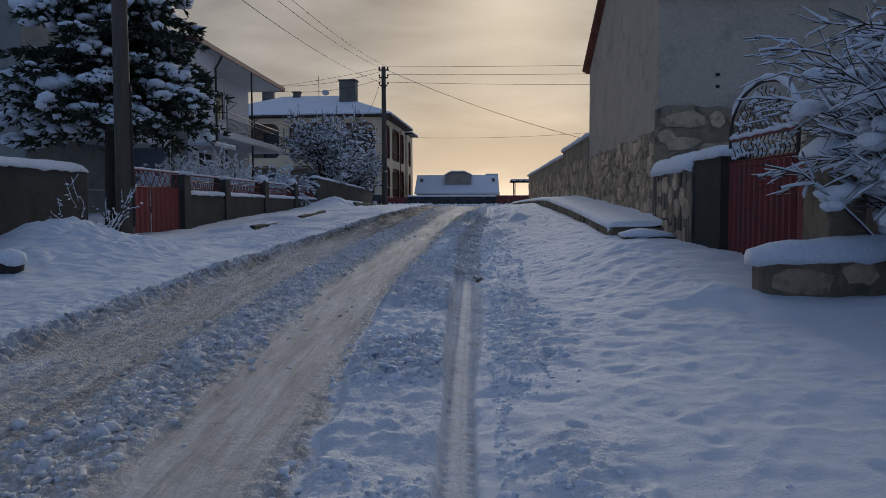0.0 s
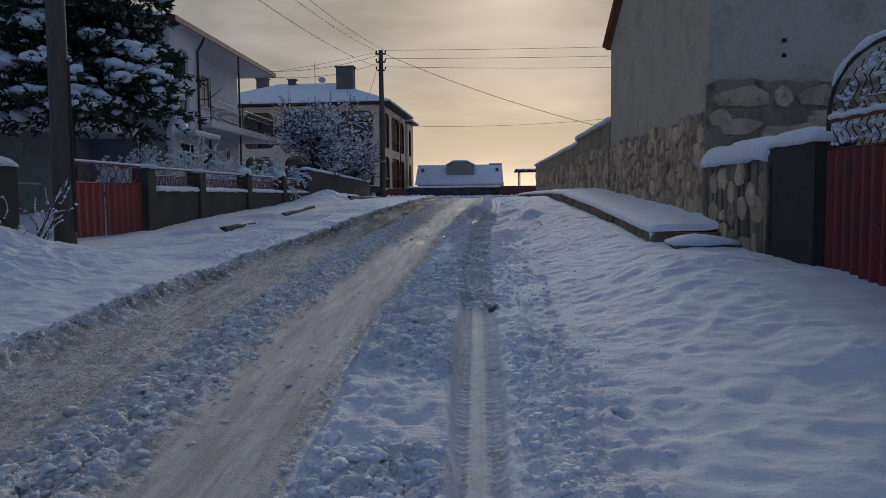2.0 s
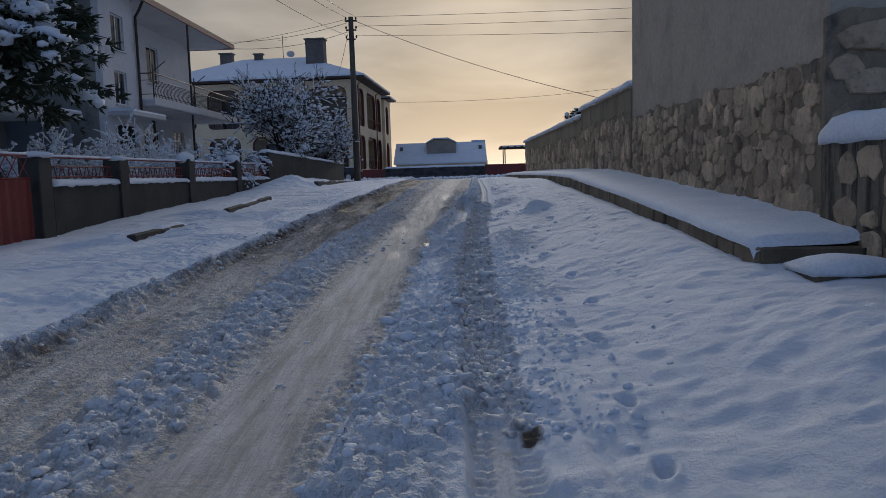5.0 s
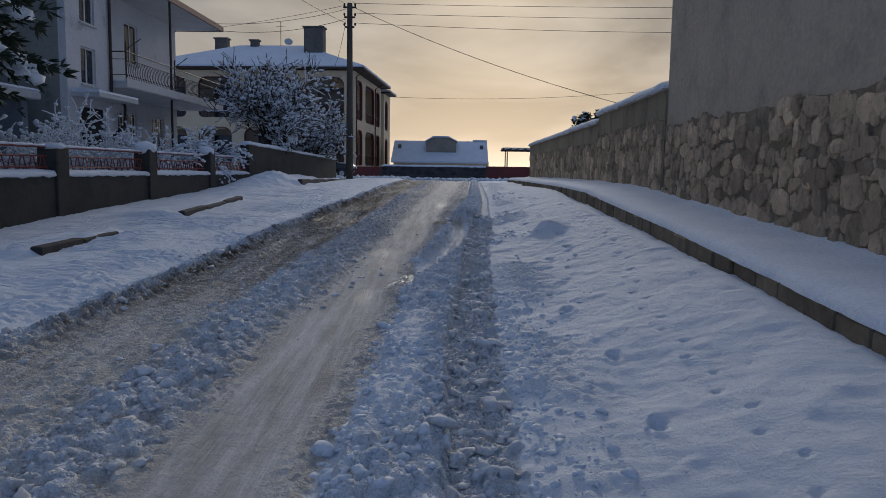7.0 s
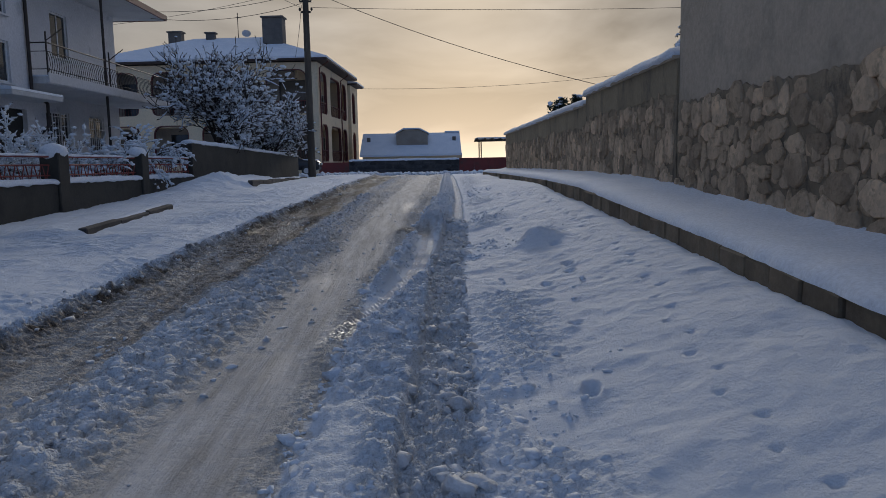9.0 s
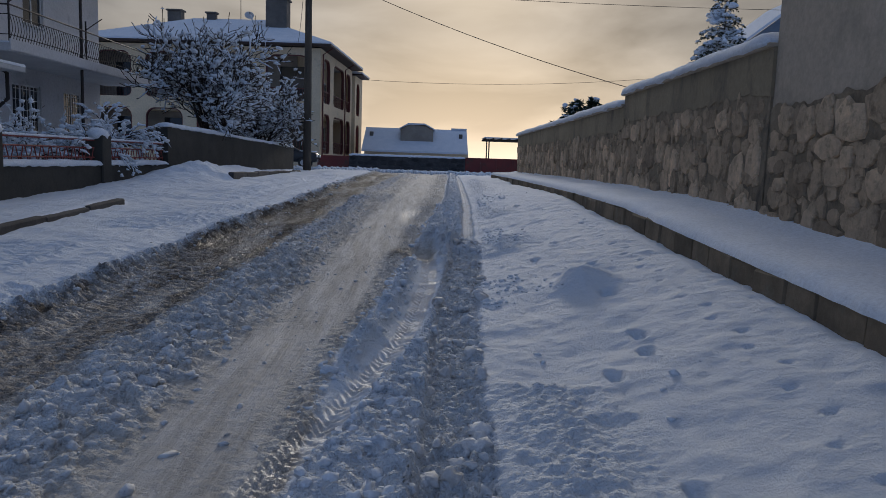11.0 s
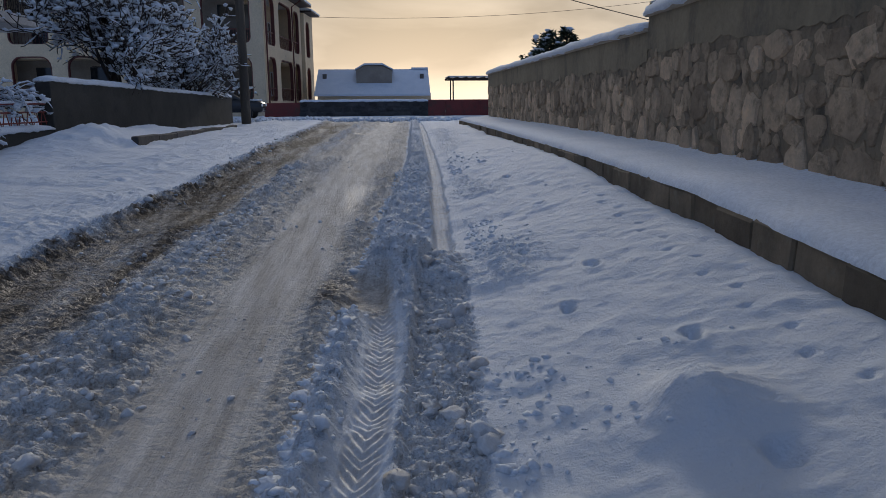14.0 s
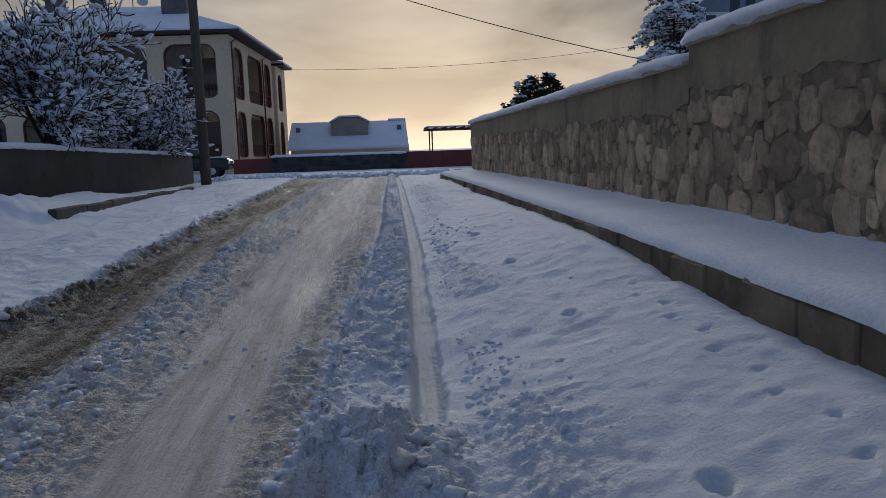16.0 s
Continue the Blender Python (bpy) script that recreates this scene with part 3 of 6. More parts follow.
    patch = np.clip(fbm(x * 1.8, y * 0.45, 0.9, 91, 3) * 3.2 - 0.2, 0, 1)
    wet = np.clip(road * (1 - ridge) * (0.10 + 0.42 * patch + 0.25 * left_way * muddy) + bright * 0.7 + gap * 0.4 + tread * 0.30 * np.exp(-((x - tr) / 0.02) ** 2), 0, 1)
    crumb = np.clip(ridge + berm * calm * (0.4 + 0.6 * chunky) + rough + worn * 0.8 + rim + beside * 0.6 + plug, 0, 1)
    return z, slush, wet, dirt, crumb


def spaced(*runs):
    out = []
    for a, b, n in runs:
        out.extend(np.linspace(a, b, n, endpoint=False))
    return np.array(out)


gx = spaced((-1500, -300, 4), (-300, -60, 6), (-60, -14, 12), (-14, -7.5, 24), (-7.5, -4.4, 44), (-4.4, -2.85, 74), (-2.85, -1.65, 84), (-1.65, -1.15, 24), (-1.15, 0.30, 112), (0.30, 1.0, 34), (1.0, 2.7, 52), (2.7, 4.4, 10), (4.4, 20, 10), (20, 80, 6), (80, 300, 5), (300, 1500, 4))
gx = np.append(gx, 1500.0)
gy = spaced((-300, -40, 5), (-40, -2, 12), (-2, 2, 24), (2, 14, 480), (14, 17.6, 165), (17.6, 24.2, 520), (24.2, 27, 125), (27, 34, 170), (34, 44, 100), (44, 58, 80), (58, 75, 20), (75, 200, 12), (200, 2500, 8))
gy = np.append(gy, 2500.0)
X, Y = np.meshgrid(gx, gy)
# the dense columns follow the ruts up the street
for i, y in enumerate(gy):
    k = (-5.2, wheel(y, RIDGE), wheel(y, EDGE_R), wheel(y, TRACK), 1.8)
    X[i] = np.where((gx > -5.2) & (gx < 1.8), np.interp(gx, (-5.2, -2.25, -0.9, 0.0, 1.8), k), gx)
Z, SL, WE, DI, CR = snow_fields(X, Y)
far = (np.abs(X) > 14) | (Y > 75) | (Y < -40)
Z = np.where(far, base_z(X, Y), Z)
ny, nx = X.shape
idx = np.arange(nx * ny).reshape(ny, nx)
quads = np.stack([idx[:-1, :-1], idx[:-1, 1:], idx[1:, 1:], idx[1:, :-1]], -1).reshape(-1, 4)
ground = raw_mesh("ground", np.stack([X, Y, Z], -1).reshape(-1, 3), quads, M["ground"])
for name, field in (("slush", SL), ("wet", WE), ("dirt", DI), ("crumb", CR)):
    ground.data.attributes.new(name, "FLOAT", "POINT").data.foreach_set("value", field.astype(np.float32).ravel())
tagged(ground, "snow-covered sloping street with brown slushy wheel ruts", "ground", kind="structure")


def floor_z(x, y):
    z = snow_fields(np.array([[float(x)]]), np.array([[float(y)]]))[0]
    return float(z[0, 0])

import collections


# ---- street side: old house, stone wall, pavement ----
WX = 3.6                       # street face of the long wall


def snow_cap(name, pts_xy, z_at, thick, parent, seed, droop=0.05, label=""):
    """A rounded snow bolster along a line: pts_xy is [(x, y, half width)], z_at gives the bed's height."""
    rng = np.random.default_rng(seed)
    pts = []
    for (x0, y0, w0), (x1, y1, w1) in zip(pts_xy, pts_xy[1:]):
        n = max(2, int(math.hypot(x1 - x0, y1 - y0) / 0.16))
        for i in range(n):
            f = i / n
            pts.append((x0 + (x1 - x0) * f, y0 + (y1 - y0) * f, w0 + (w1 - w0) * f))
    pts.append(pts_xy[-1])
    prof = [(-1.06, -droop), (-1.12, 0.02), (-1.0, 0.55), (-0.72, 0.86), (-0.25, 1.0), (0.3, 0.98), (0.75, 0.84), (1.0, 0.5), (1.12, 0.02), (1.06, -droop)]
    rings = []
    wave = 0.0
    for i, (x, y, w) in enumerate(pts):
        a, c = pts[max(i - 1, 0)], pts[min(i + 1, len(pts) - 1)]
        d = Vector((c[0] - a[0], c[1] - a[1], 0)).normalized()
        side = Vector((d.y, -d.x, 0))
        wave = 0.85 * wave + rng.normal(0, 0.055)
        end = min(i, len(pts) - 1 - i)
        t = thick * (1 + wave) * (0.45 if end == 0 else 0.85 if end == 1 else 1)
        ring = []
        for u, v in prof:
            out = u * (w + rng.normal(0, 0.006)) * (0.9 if end == 0 else 1)
            zz = z_at(x, y) + (v * t if v > 0 else v + rng.normal(0, 0.012))
            p = Vector((x, y, 0)) + side * out
            ring.append((p.x, p.y, zz))
        rings.append(ring)
    k = len(prof)
    verts = [p for r in rings for p in r]
    bm = bmesh.new()
    vs = [bm.verts.new(p) for p in verts]
    for i in range(len(rings) - 1):
        for j in range(k):
            bm.faces.new((vs[i * k + j], vs[i * k + (j + 1) % k], vs[(i + 1) * k + (j + 1) % k], vs[(i + 1) * k + j]))
    bm.faces.new(vs[:k][::-1])
    bm.faces.new(vs[-k:])
    bmesh.ops.recalc_face_normals(bm, faces=bm.faces[:])
    return link_bm(name, bm, M["snow"], parent, label, True)


def stone_shapes(count, seed):
    """Rubble stones about one unit wide and high, facing -x; their back lies at x = 0."""
    rng = np.random.default_rng(seed)
    out = []
    for k in range(count):
        n = 9
        bm = bmesh.new()
        ang = np.linspace(0, 2 * math.pi, n, endpoint=False) + rng.uniform(-0.2, 0.2, n)
        rad = []
        for a in ang:
            c, s = abs(math.cos(a)), abs(math.sin(a))
            rad.append(0.5 / max((c ** 3.6 + s ** 3.6) ** (1 / 3.6), 1e-3) * rng.uniform(0.76, 1.10))
        rims = []
        for scale, depth in ((1.0, 0.0), (0.98, -0.6), (0.90, -0.9 - 0.15 * rng.random())):
            rims.append([bm.verts.new((depth + (rng.uniform(-0.12, 0.12) if depth < -0.6 else 0), math.cos(a) * r * scale, math.sin(a) * r * scale)) for a, r in zip(ang, rad)])
        mid = bm.verts.new((-1.1, rng.uniform(-0.1, 0.1), rng.uniform(-0.1, 0.1)))
        for a, b in zip(rims, rims[1:]):
            for i in range(n):
                bm.faces.new((a[i], a[(i + 1) % n], b[(i + 1) % n], b[i]))
        for i in range(n):
            bm.faces.new((rims[-1][i], rims[-1][(i + 1) % n], mid))
        bmesh.ops.recalc_face_normals(bm, faces=bm.faces[:])
        me = bpy.data.meshes.new("stone")
        bm.to_mesh(me)
        bm.free()
        me.materials.append(M["stone"])
        out.append(me)
    return out


STONES = stone_shapes(16, 5)


def rubble(rng, y0, y1, z_low, z_high, row=(0.26, 0.52), wide=(0.22, 0.56)):
    """Places of stones in a face: (y, z, width, height), rows of uneven stones."""
    out = []
    level = 0.0
    while level < 3.0:
        h = rng.uniform(*row)
        y = y0 + rng.uniform(-0.2, 0.1)
        while y < y1:
            w = rng.uniform(*wide)
            if rng.random() < 0.25:
                w *= 0.55
            c = y + w / 2
            z = z_low(c) + level + h / 2 + rng.normal(0, 0.075)
            if c + w * 0.4 < y1 and c - w * 0.4 > y0 and z + h * 0.42 < z_high(c):
                if h > 0.36 and w < 0.36 and rng.random() < 0.6:
                    out.append((c, z + h * 0.25, w * 0.9, h * 0.45))
                    out.append((c, z - h * 0.25, w * 0.9, h * 0.45))
                else:
                    out.append((c, z, w * rng.uniform(0.84, 1.04), h * rng.uniform(0.82, 1.06)))
            y += w + rng.uniform(-0.01, 0.025)
        level += h * 0.97
    return out


def pave_z(y):
    """Top of the raised pavement."""
    return np.interp(y, (13, 15.25, 19, 22, 25, 28.5, 38, 48), (1.08, 1.22, 1.44, 1.58, 1.73, 1.77, 1.77, 1.72))


def wall_foot(y):
    return pave_z(y) + 0.02


house_r = thing("old_house", None, "old grey rendered house on a rubble stone base", "house")
NEARY, FARY, RIDGEY = 14.62, 23.1, 18.9
bm = bmesh.new()
prof = [(NEARY, 0.2), (FARY, 0.2), (FARY, 5.7), (RIDGEY, 7.85), (NEARY, 5.7)]
extrude_poly(bm, prof, 0, WX, 13.0)
part("wall", bm, M["plaster_dark"], house_r, "dark grey cement render with damp stains")
# rubble base, a little proud of the render, with a ragged top
rngb = np.random.default_rng(8)
bm = bmesh.new()
ys = np.linspace(NEARY, FARY, 110)
top = [(float(y), 2.97 + 0.16 * float(fbm(np.array([y]), np.array([2.0]), 1.3, 17, 4)[0]) + float(rngb.uniform(-0.03, 0.03))) for y in ys]
extrude_poly(bm, [(FARY, 0.3), (NEARY, 0.3)] + top, 0, WX - 0.016, WX + 0.02)
part("stone_base", bm, M["mortar"], house_r, "rubble stone base in brown mortar")
bm = bmesh.new()
top = [(float(x), 3.40 + float(rngb.uniform(-0.07, 0.07))) for x in np.linspace(13.0, WX - 0.05, 40)]
extrude_poly(bm, [(WX - 0.05, 0.3), (13.0, 0.3)] + top, 1, NEARY - 0.05, NEARY + 0.02)
part("stone_base", bm, M["mortar"], house_r, "rubble stone base in brown mortar")
for sgn, e in ((1, FARY), (-1, NEARY)):
    bm = bmesh.new()
    ey, ez = e + sgn * 0.22, 5.62
    extrude_poly(bm, [(ey, ez), (RIDGEY, 7.88), (RIDGEY, 8.0), (ey, ez + 0.12)], 0, WX - 0.10, 13.2)
    part("roof_slope", bm, M["tile"], house_r, "clay tile roof under snow")
    bm = bmesh.new()
    extrude_poly(bm, [(ey, ez + 0.124), (RIDGEY, 8.004), (RIDGEY, 8.16), (ey, ez + 0.26)], 0, WX - 0.06, 13.2)
    part("roof_snow", bm, M["snow"], house_r)
    n = 16
    for i in range(n):        # verge tiles on the street gable
        f0, f1 = i / n, (i + 1.15) / n
        y0, y1 = ey + (RIDGEY - ey) * f0, ey + (RIDGEY - ey) * f1
        z0, z1 = ez + (7.88 - ez) * f0, ez + (7.88 - ez) * f1
        bm = bmesh.new()
        tube(bm, [(WX - 0.13, y0, z0 + 0.10), (WX - 0.13, y1, z1 + 0.14)], [0.075, 0.06], 7)
        part("verge_tile", bm, M["tile"], house_r)
for hx, hz in ((4.75, 4.05), (4.75, 3.82)):
    part("wall_socket", boxed(hx - 0.035, hx + 0.035, NEARY - 0.012, NEARY + 0.02, hz - 0.03, hz + 0.03), M["dark_room"], house_r)

# the long garden wall
wall_r = thing("wall_east", None, "long rubble stone garden wall with cement top and snow coping", "wall", kind="structure")
for y0, y1, zt in ((FARY, 29.4, 3.62), (29.4, 47.6, 3.42)):
    part("wall_body", boxed(WX - 0.03, WX + 0.38, y0 + 0.006, y1 - 0.012, 0.4, zt - 0.004), M["mortar"], wall_r, "rough brown mortar")
    bm = bmesh.new()
    ys = np.linspace(y0 - 0.004, y1, max(8, int((y1 - y0) / 0.09)))
    low = [(float(y), zt - 0.49 + 0.10 * float(fbm(np.array([y]), np.array([zt]), 1.6, 13, 3)[0]) * 2 + float(rngb.uniform(-0.02, 0.02))) for y in ys]
    extrude_poly(bm, low + [(y1, zt), (y0 - 0.004, zt)], 0, WX - 0.042, WX - 0.004)
    part("render_band", bm, M["cement_band"], wall_r, "smeared grey cement render")
    part("coping", boxed(WX - 0.10, WX + 0.46, y0 + 0.005, y1 + 0.03, zt, zt + 0.05, 0.01), M["plaster_dark"], wall_r)
    snow_cap("coping_snow", [(WX + 0.18, y0 + 0.05, 0.30), (WX + 0.18, y1 + 0.06, 0.30)], lambda x, y, zt=zt: zt + 0.053, 0.15, wall_r, int(y0), 0.03)

# pavement and kerb
pave = thing("pavement", None, "raised pavement under smooth untrodden snow", "pavement", kind="structure")
KX = 2.5
bm = bmesh.new()
ys = np.linspace(13.75, 48.2, 90)
cols = (KX + 0.12, KX + 0.5, KX + 0.8, WX - 0.03)
grid = []
for y in ys:
    z = float(pave_z(y)) - 0.03
    grid.append([bm.verts.new((x, float(y), z)) for x in cols] + [bm.verts.new((WX - 0.03, float(y), z - 0.9)), bm.verts.new((KX + 0.12, float(y), z - 0.9))])
for a, b in zip(grid, grid[1:]):
    for i in range(6):
        bm.faces.new((a[i], a[(i + 1) % 6], b[(i + 1) % 6], b[i]))
bm.faces.new(grid[0][::-1])
bm.faces.new(grid[-1])
bmesh.ops.recalc_face_normals(bm, faces=bm.faces[:])
part("slab", bm, M["kerb"], pave)
# snow lying on it
ys2 = np.arange(13.72, 48.2, 0.11)
us = np.array([0.0, 0.02, 0.09, 0.2, 0.4, 0.6, 0.8, 0.95, 1.0])
lift = np.array([-0.015, 0.045, 0.085, 0.105, 0.11, 0.11, 0.115, 0.125, 0.125])
UY, UU = np.meshgrid(ys2, us, indexing="ij")
SX = KX - 0.015 + UU * (WX - KX) + np.where(UU < 0.05, 0.014 * fbm(UY, UY * 0 + 3, 5.0, 7, 3) * 3, 0)
SZ = pave_z(UY) - 0.02 + lift[None] + 0.05 * fbm(SX, UY, 1.3, 5, 3) * (UU > 0.05) + 0.03 * fbm(SX, UY, 6.0, 15, 3) * (UU > 0.05)
SZ = SZ - np.exp(-((UY - 13.72) / 0.07) ** 2) * 0.09 + 0.05 * np.exp(-((UU - 1.0) / 0.08) ** 2)
ids = np.arange(SX.size).reshape(SX.shape)
raw_mesh("pavement_snow", np.stack([SX, UY, SZ], -1).reshape(-1, 3), np.stack([ids[:-1, :-1], ids[1:, :-1], ids[1:, 1:], ids[:-1, 1:]], -1).reshape(-1, 4), M["snow"], pave, True, "smooth blanket of snow")

# ---- gate corner beside the old house ----
corner = thing("gate_wall", None, "stained low wall and gate post heaped with snow", "wall", kind="structure")
part("wall_body", boxed(3.52, 3.9, 11.95, NEARY - 0.053, 0.4, 2.14, 0.015), M["streaked"], corner, "stained rubble wall")
bm = bmesh.new()
extrude_poly(bm, [(3.54, 12.0), (3.66, 11.05), (4.10, 11.05), (4.10, 12.0)], 2, 0.4, 2.26)
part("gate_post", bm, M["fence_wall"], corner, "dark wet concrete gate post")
snow_cap("post_snow", [(3.83, 10.98, 0.22), (3.76, 12.05, 0.26)], lambda x, y: 2.262, 0.16, corner, 4, 0.05)
snow_cap("wall_snow", [(3.70, 12.0, 0.23), (3.70, 13.0, 0.27), (3.70, 14.5, 0.25)], lambda x, y: 2.142, 0.24, corner, 6, 0.06)
part("side_panel", boxed(3.86, 3.90, 8.52, 8.93, 0.6, 2.05, 0.005), M["red"], corner, "narrow red steel panel")
part("far_post", boxed(3.74, 4.15, 7.9, 8.5, 0.2, 2.05, 0.02), M["mortar"], corner, "stone gate post")
part("yard_wall", boxed(5.7, 6.0, 2.0, 12.0, 0.1, 1.7, 0.02), M["mortar"], corner)
snow_cap("post_snow", [(3.93, 7.85, 0.25), (3.93, 8.52, 0.25)], lambda x, y: 2.053, 0.20, corner, 9, 0.03)
snow_cap("wall_snow", [(5.85, 2.0, 0.2), (5.85, 11.9, 0.2)], lambda x, y: 1.703, 0.14, corner, 10, 0.03)

# garden gate with an arch
gate = thing("garden_gate", None, "red corrugated steel gate with an arched iron top", "gate")
GA, GB = Vector((3.78, 11.03, 0)), Vector((3.88, 8.95, 0))
along = (GB - GA).normalized()
glen = (GB - GA).length
gout = Vector((along.y, -along.x, 0))


def on_gate(u, z, out=0.0):
    p = GA + along * u + gout * out
    return (p.x, p.y, z)


for leaf, (u0, u1) in enumerate(((0.03, glen / 2 - 0.01), (glen / 2 + 0.01, glen - 0.03))):
    bm = bmesh.new()
    n = 42
    cols = []
    for i in range(n + 1):
        u = u0 + (u1 - u0) * i / n
        w = 0.022 * max(-1, min(1, 2.2 * math.sin(i / n * 2 * math.pi * 6)))
        cols.append([bm.verts.new(on_gate(u, z, w + o)) for z, o in ((0.72, 0.0), (2.12 - 0.02 * leaf, 0.0), (2.12 - 0.02 * leaf, 0.004), (0.72, 0.004))])
    for a, b in zip(cols, cols[1:]):
        for i in range(4):
            bm.faces.new((a[i], a[(i + 1) % 4], b[(i + 1) % 4], b[i]))
    bmesh.ops.recalc_face_normals(bm, faces=bm.faces[:])
    lf = part("gate_leaf", bm, M["red"], gate, "red corrugated steel sheet", False)
    for z in (0.95, 1.6, 2.13):
        bm = bmesh.new()
        tube(bm, [on_gate(u0, z, -0.03), on_gate(u1, z, -0.03)], 0.022, 4)
        part("rail", bm, M["red"], lf)
bm = bmesh.new()
tube(bm, [on_gate(glen / 2, 1.35, 0.03), on_gate(glen / 2, 1.35, 0.075), on_gate(glen / 2 + 0.08, 1.35, 0.075)], 0.012, 6)
part("handle", bm, M["iron"], gate)


def arch(s, lift=0.0):
    return on_gate(glen / 2 - math.cos(s * math.pi) * (glen / 2 - 0.02), 2.42 + lift + 0.72 * math.sin(s * math.pi) ** 0.8)


bm = bmesh.new()
tube(bm, [on_gate(0.02, 2.1)] + [arch(i / 22) for i in range(23)] + [on_gate(glen - 0.02, 2.1)], 0.024, 6)
part("arch_frame", bm, M["iron"], gate, "bent iron arch")
bm = bmesh.new()
tube(bm, [on_gate(0.03, 2.44), on_gate(glen - 0.03, 2.44)], 0.022, 5)
part("arch_rail", bm, M["red"], gate)
rng = np.random.default_rng(12)
for i in range(15):
    u = 0.16 + i * (glen - 0.3) / 14
    bm = bmesh.new()
    for z0, z1 in ((2.15, 2.42), (2.46, 2.42 + 0.66 * math.sin(u / glen * math.pi) ** 0.8)):
        if z1 - z0 < 0.1:
            continue
        h = z1 - z0
        tube(bm, [on_gate(u + 0.055 * math.sin(k / 8 * 2 * math.pi * max(1, round(h / 0.22))), z0 + h * k / 8) for k in range(9)], 0.008, 4)
    part("scroll_bar", bm, M["iron"], gate)
bm = bmesh.new()
tube(bm, [arch(i / 22, 0.04) for i in range(3, 23)], [0.03] + [0.046 + 0.012 * math.sin(i * 1.7) for i in range(18)] + [0.03], 6)
part("arch_snow", bm, M["snow"], gate, "rope of snow along the arch", True)
bm = bmesh.new()
tube(bm, [on_gate(0.05 + i * (glen - 0.1) / 14, 2.485 + 0.012 * math.sin(i * 2.3)) for i in range(15)], [0.035 + 0.012 * math.sin(i * 3.1) for i in range(15)], 6)
part("rail_snow", bm, M["snow"], gate, smooth=True)
cs = [on_gate(rng.uniform(0.1, glen - 0.1), rng.uniform(2.18, 2.40)) for _ in range(90)]
for _ in range(110):
    u = rng.uniform(0.15, glen - 0.15)
    cs.append(on_gate(u, rng.uniform(2.5, 2.5 + 0.55 * math.sin(u / glen * math.pi))))
v, f = blobs(rng, np.array(cs), rng.uniform(0.012, 0.034, len(cs)), (1, 1, 0.9))
raw_mesh("scroll_snow", v, f, M["snow"], gate)["kind"] = "stuff"

# planter wall and stone step
planter = thing("planter_wall", None, "low stone planter wall topped with thick snow", "planter", kind="structure")
part("wall_body", boxed(2.95, 5.6, 7.66, 7.89, 0.05, 0.96, 0.03), M["mortar"], planter, "mossy rough stone")
snow_cap("planter_snow", [(2.90, 7.77, 0.18), (3.5, 7.77, 0.21), (5.6, 7.77, 0.24)], lambda x, y: 0.963 + 0.04 * max(0, x - 3.4), 0.19, planter, 21, 0.07)
stepstone = thing("stone_step", None, "flat dark stone step under a pillow of snow", "step")
part("slab", boxed(2.62, 3.5, 12.75, 13.35, 0.60, 0.98, 0.02), M["kerb"], stepstone)
snow_cap("step_snow", [(2.60, 13.05, 0.30), (3.48, 13.05, 0.30)], lambda x, y: 0.983, 0.11, stepstone, 23, 0.02)


# ---- fence side ----
LX, LK = -8.25, 0.035          # x of the fence line at y = 24, and its drift


def line_x(y):
    return LX + LK * (y - 24)


def fence_matrix(y, z=0.0):
    return pose(line_x(y), y, z, 0, 0, -math.degrees(math.atan(LK)))


def fence_run(name, y0, y1, z_top, label, depth=0.30, snow=0.13):
    ob = thing(name, fence_matrix(y0), label, "wall", kind="structure")
    length = (y1 - y0) * math.hypot(1, LK)
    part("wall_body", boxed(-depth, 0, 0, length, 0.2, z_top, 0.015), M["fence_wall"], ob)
    snow_cap("wall_snow", [(-depth / 2, 0.0, depth / 2 + 0.03), (-depth / 2, length, depth / 2 + 0.03)], lambda x, y: z_top + 0.003, snow, ob, int(abs(y0) * 7), 0.03)
    return ob


fence_run("wall_west", -4.0, 15.9, 2.30, "dark concrete garden wall under thick snow", 0.32, 0.17)
long_left = fence_run("wall_northwest", 36.3, 52.4, 2.98, "dark concrete wall with a thin line of snow", 0.35, 0.11)
for o in long_left.children:
    for v in o.data.vertices:
        if v.co.z > 2.0:
            v.co.z -= v.co.y * 0.019
fence_run("fence_base", 21.3, 36.27, 1.90, "low dark concrete fence base with snow", 0.26, 0.10)


def fence_post(y, h, capped=True):
    ob = thing("fence_post", fence_matrix(y), "square dark concrete fence post with a snow cap", "post", "fence posts")
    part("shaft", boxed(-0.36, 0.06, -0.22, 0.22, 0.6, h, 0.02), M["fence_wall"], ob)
    v, f = blobs(np.random.default_rng(int(y * 10)), np.array([[-0.15, 0, h + 0.02]]), [0.34], (0.95, 0.95, 0.55 if capped else 0.22), ICO2, 0.04)
    raw_mesh("snow_cap", v, f, M["snow"], ob)
    return ob


for y, h in ((21.0, 2.47), (24.2, 2.46), (28.3, 2.54), (32.5, 2.58)):
    fence_post(y, h, y > 27)


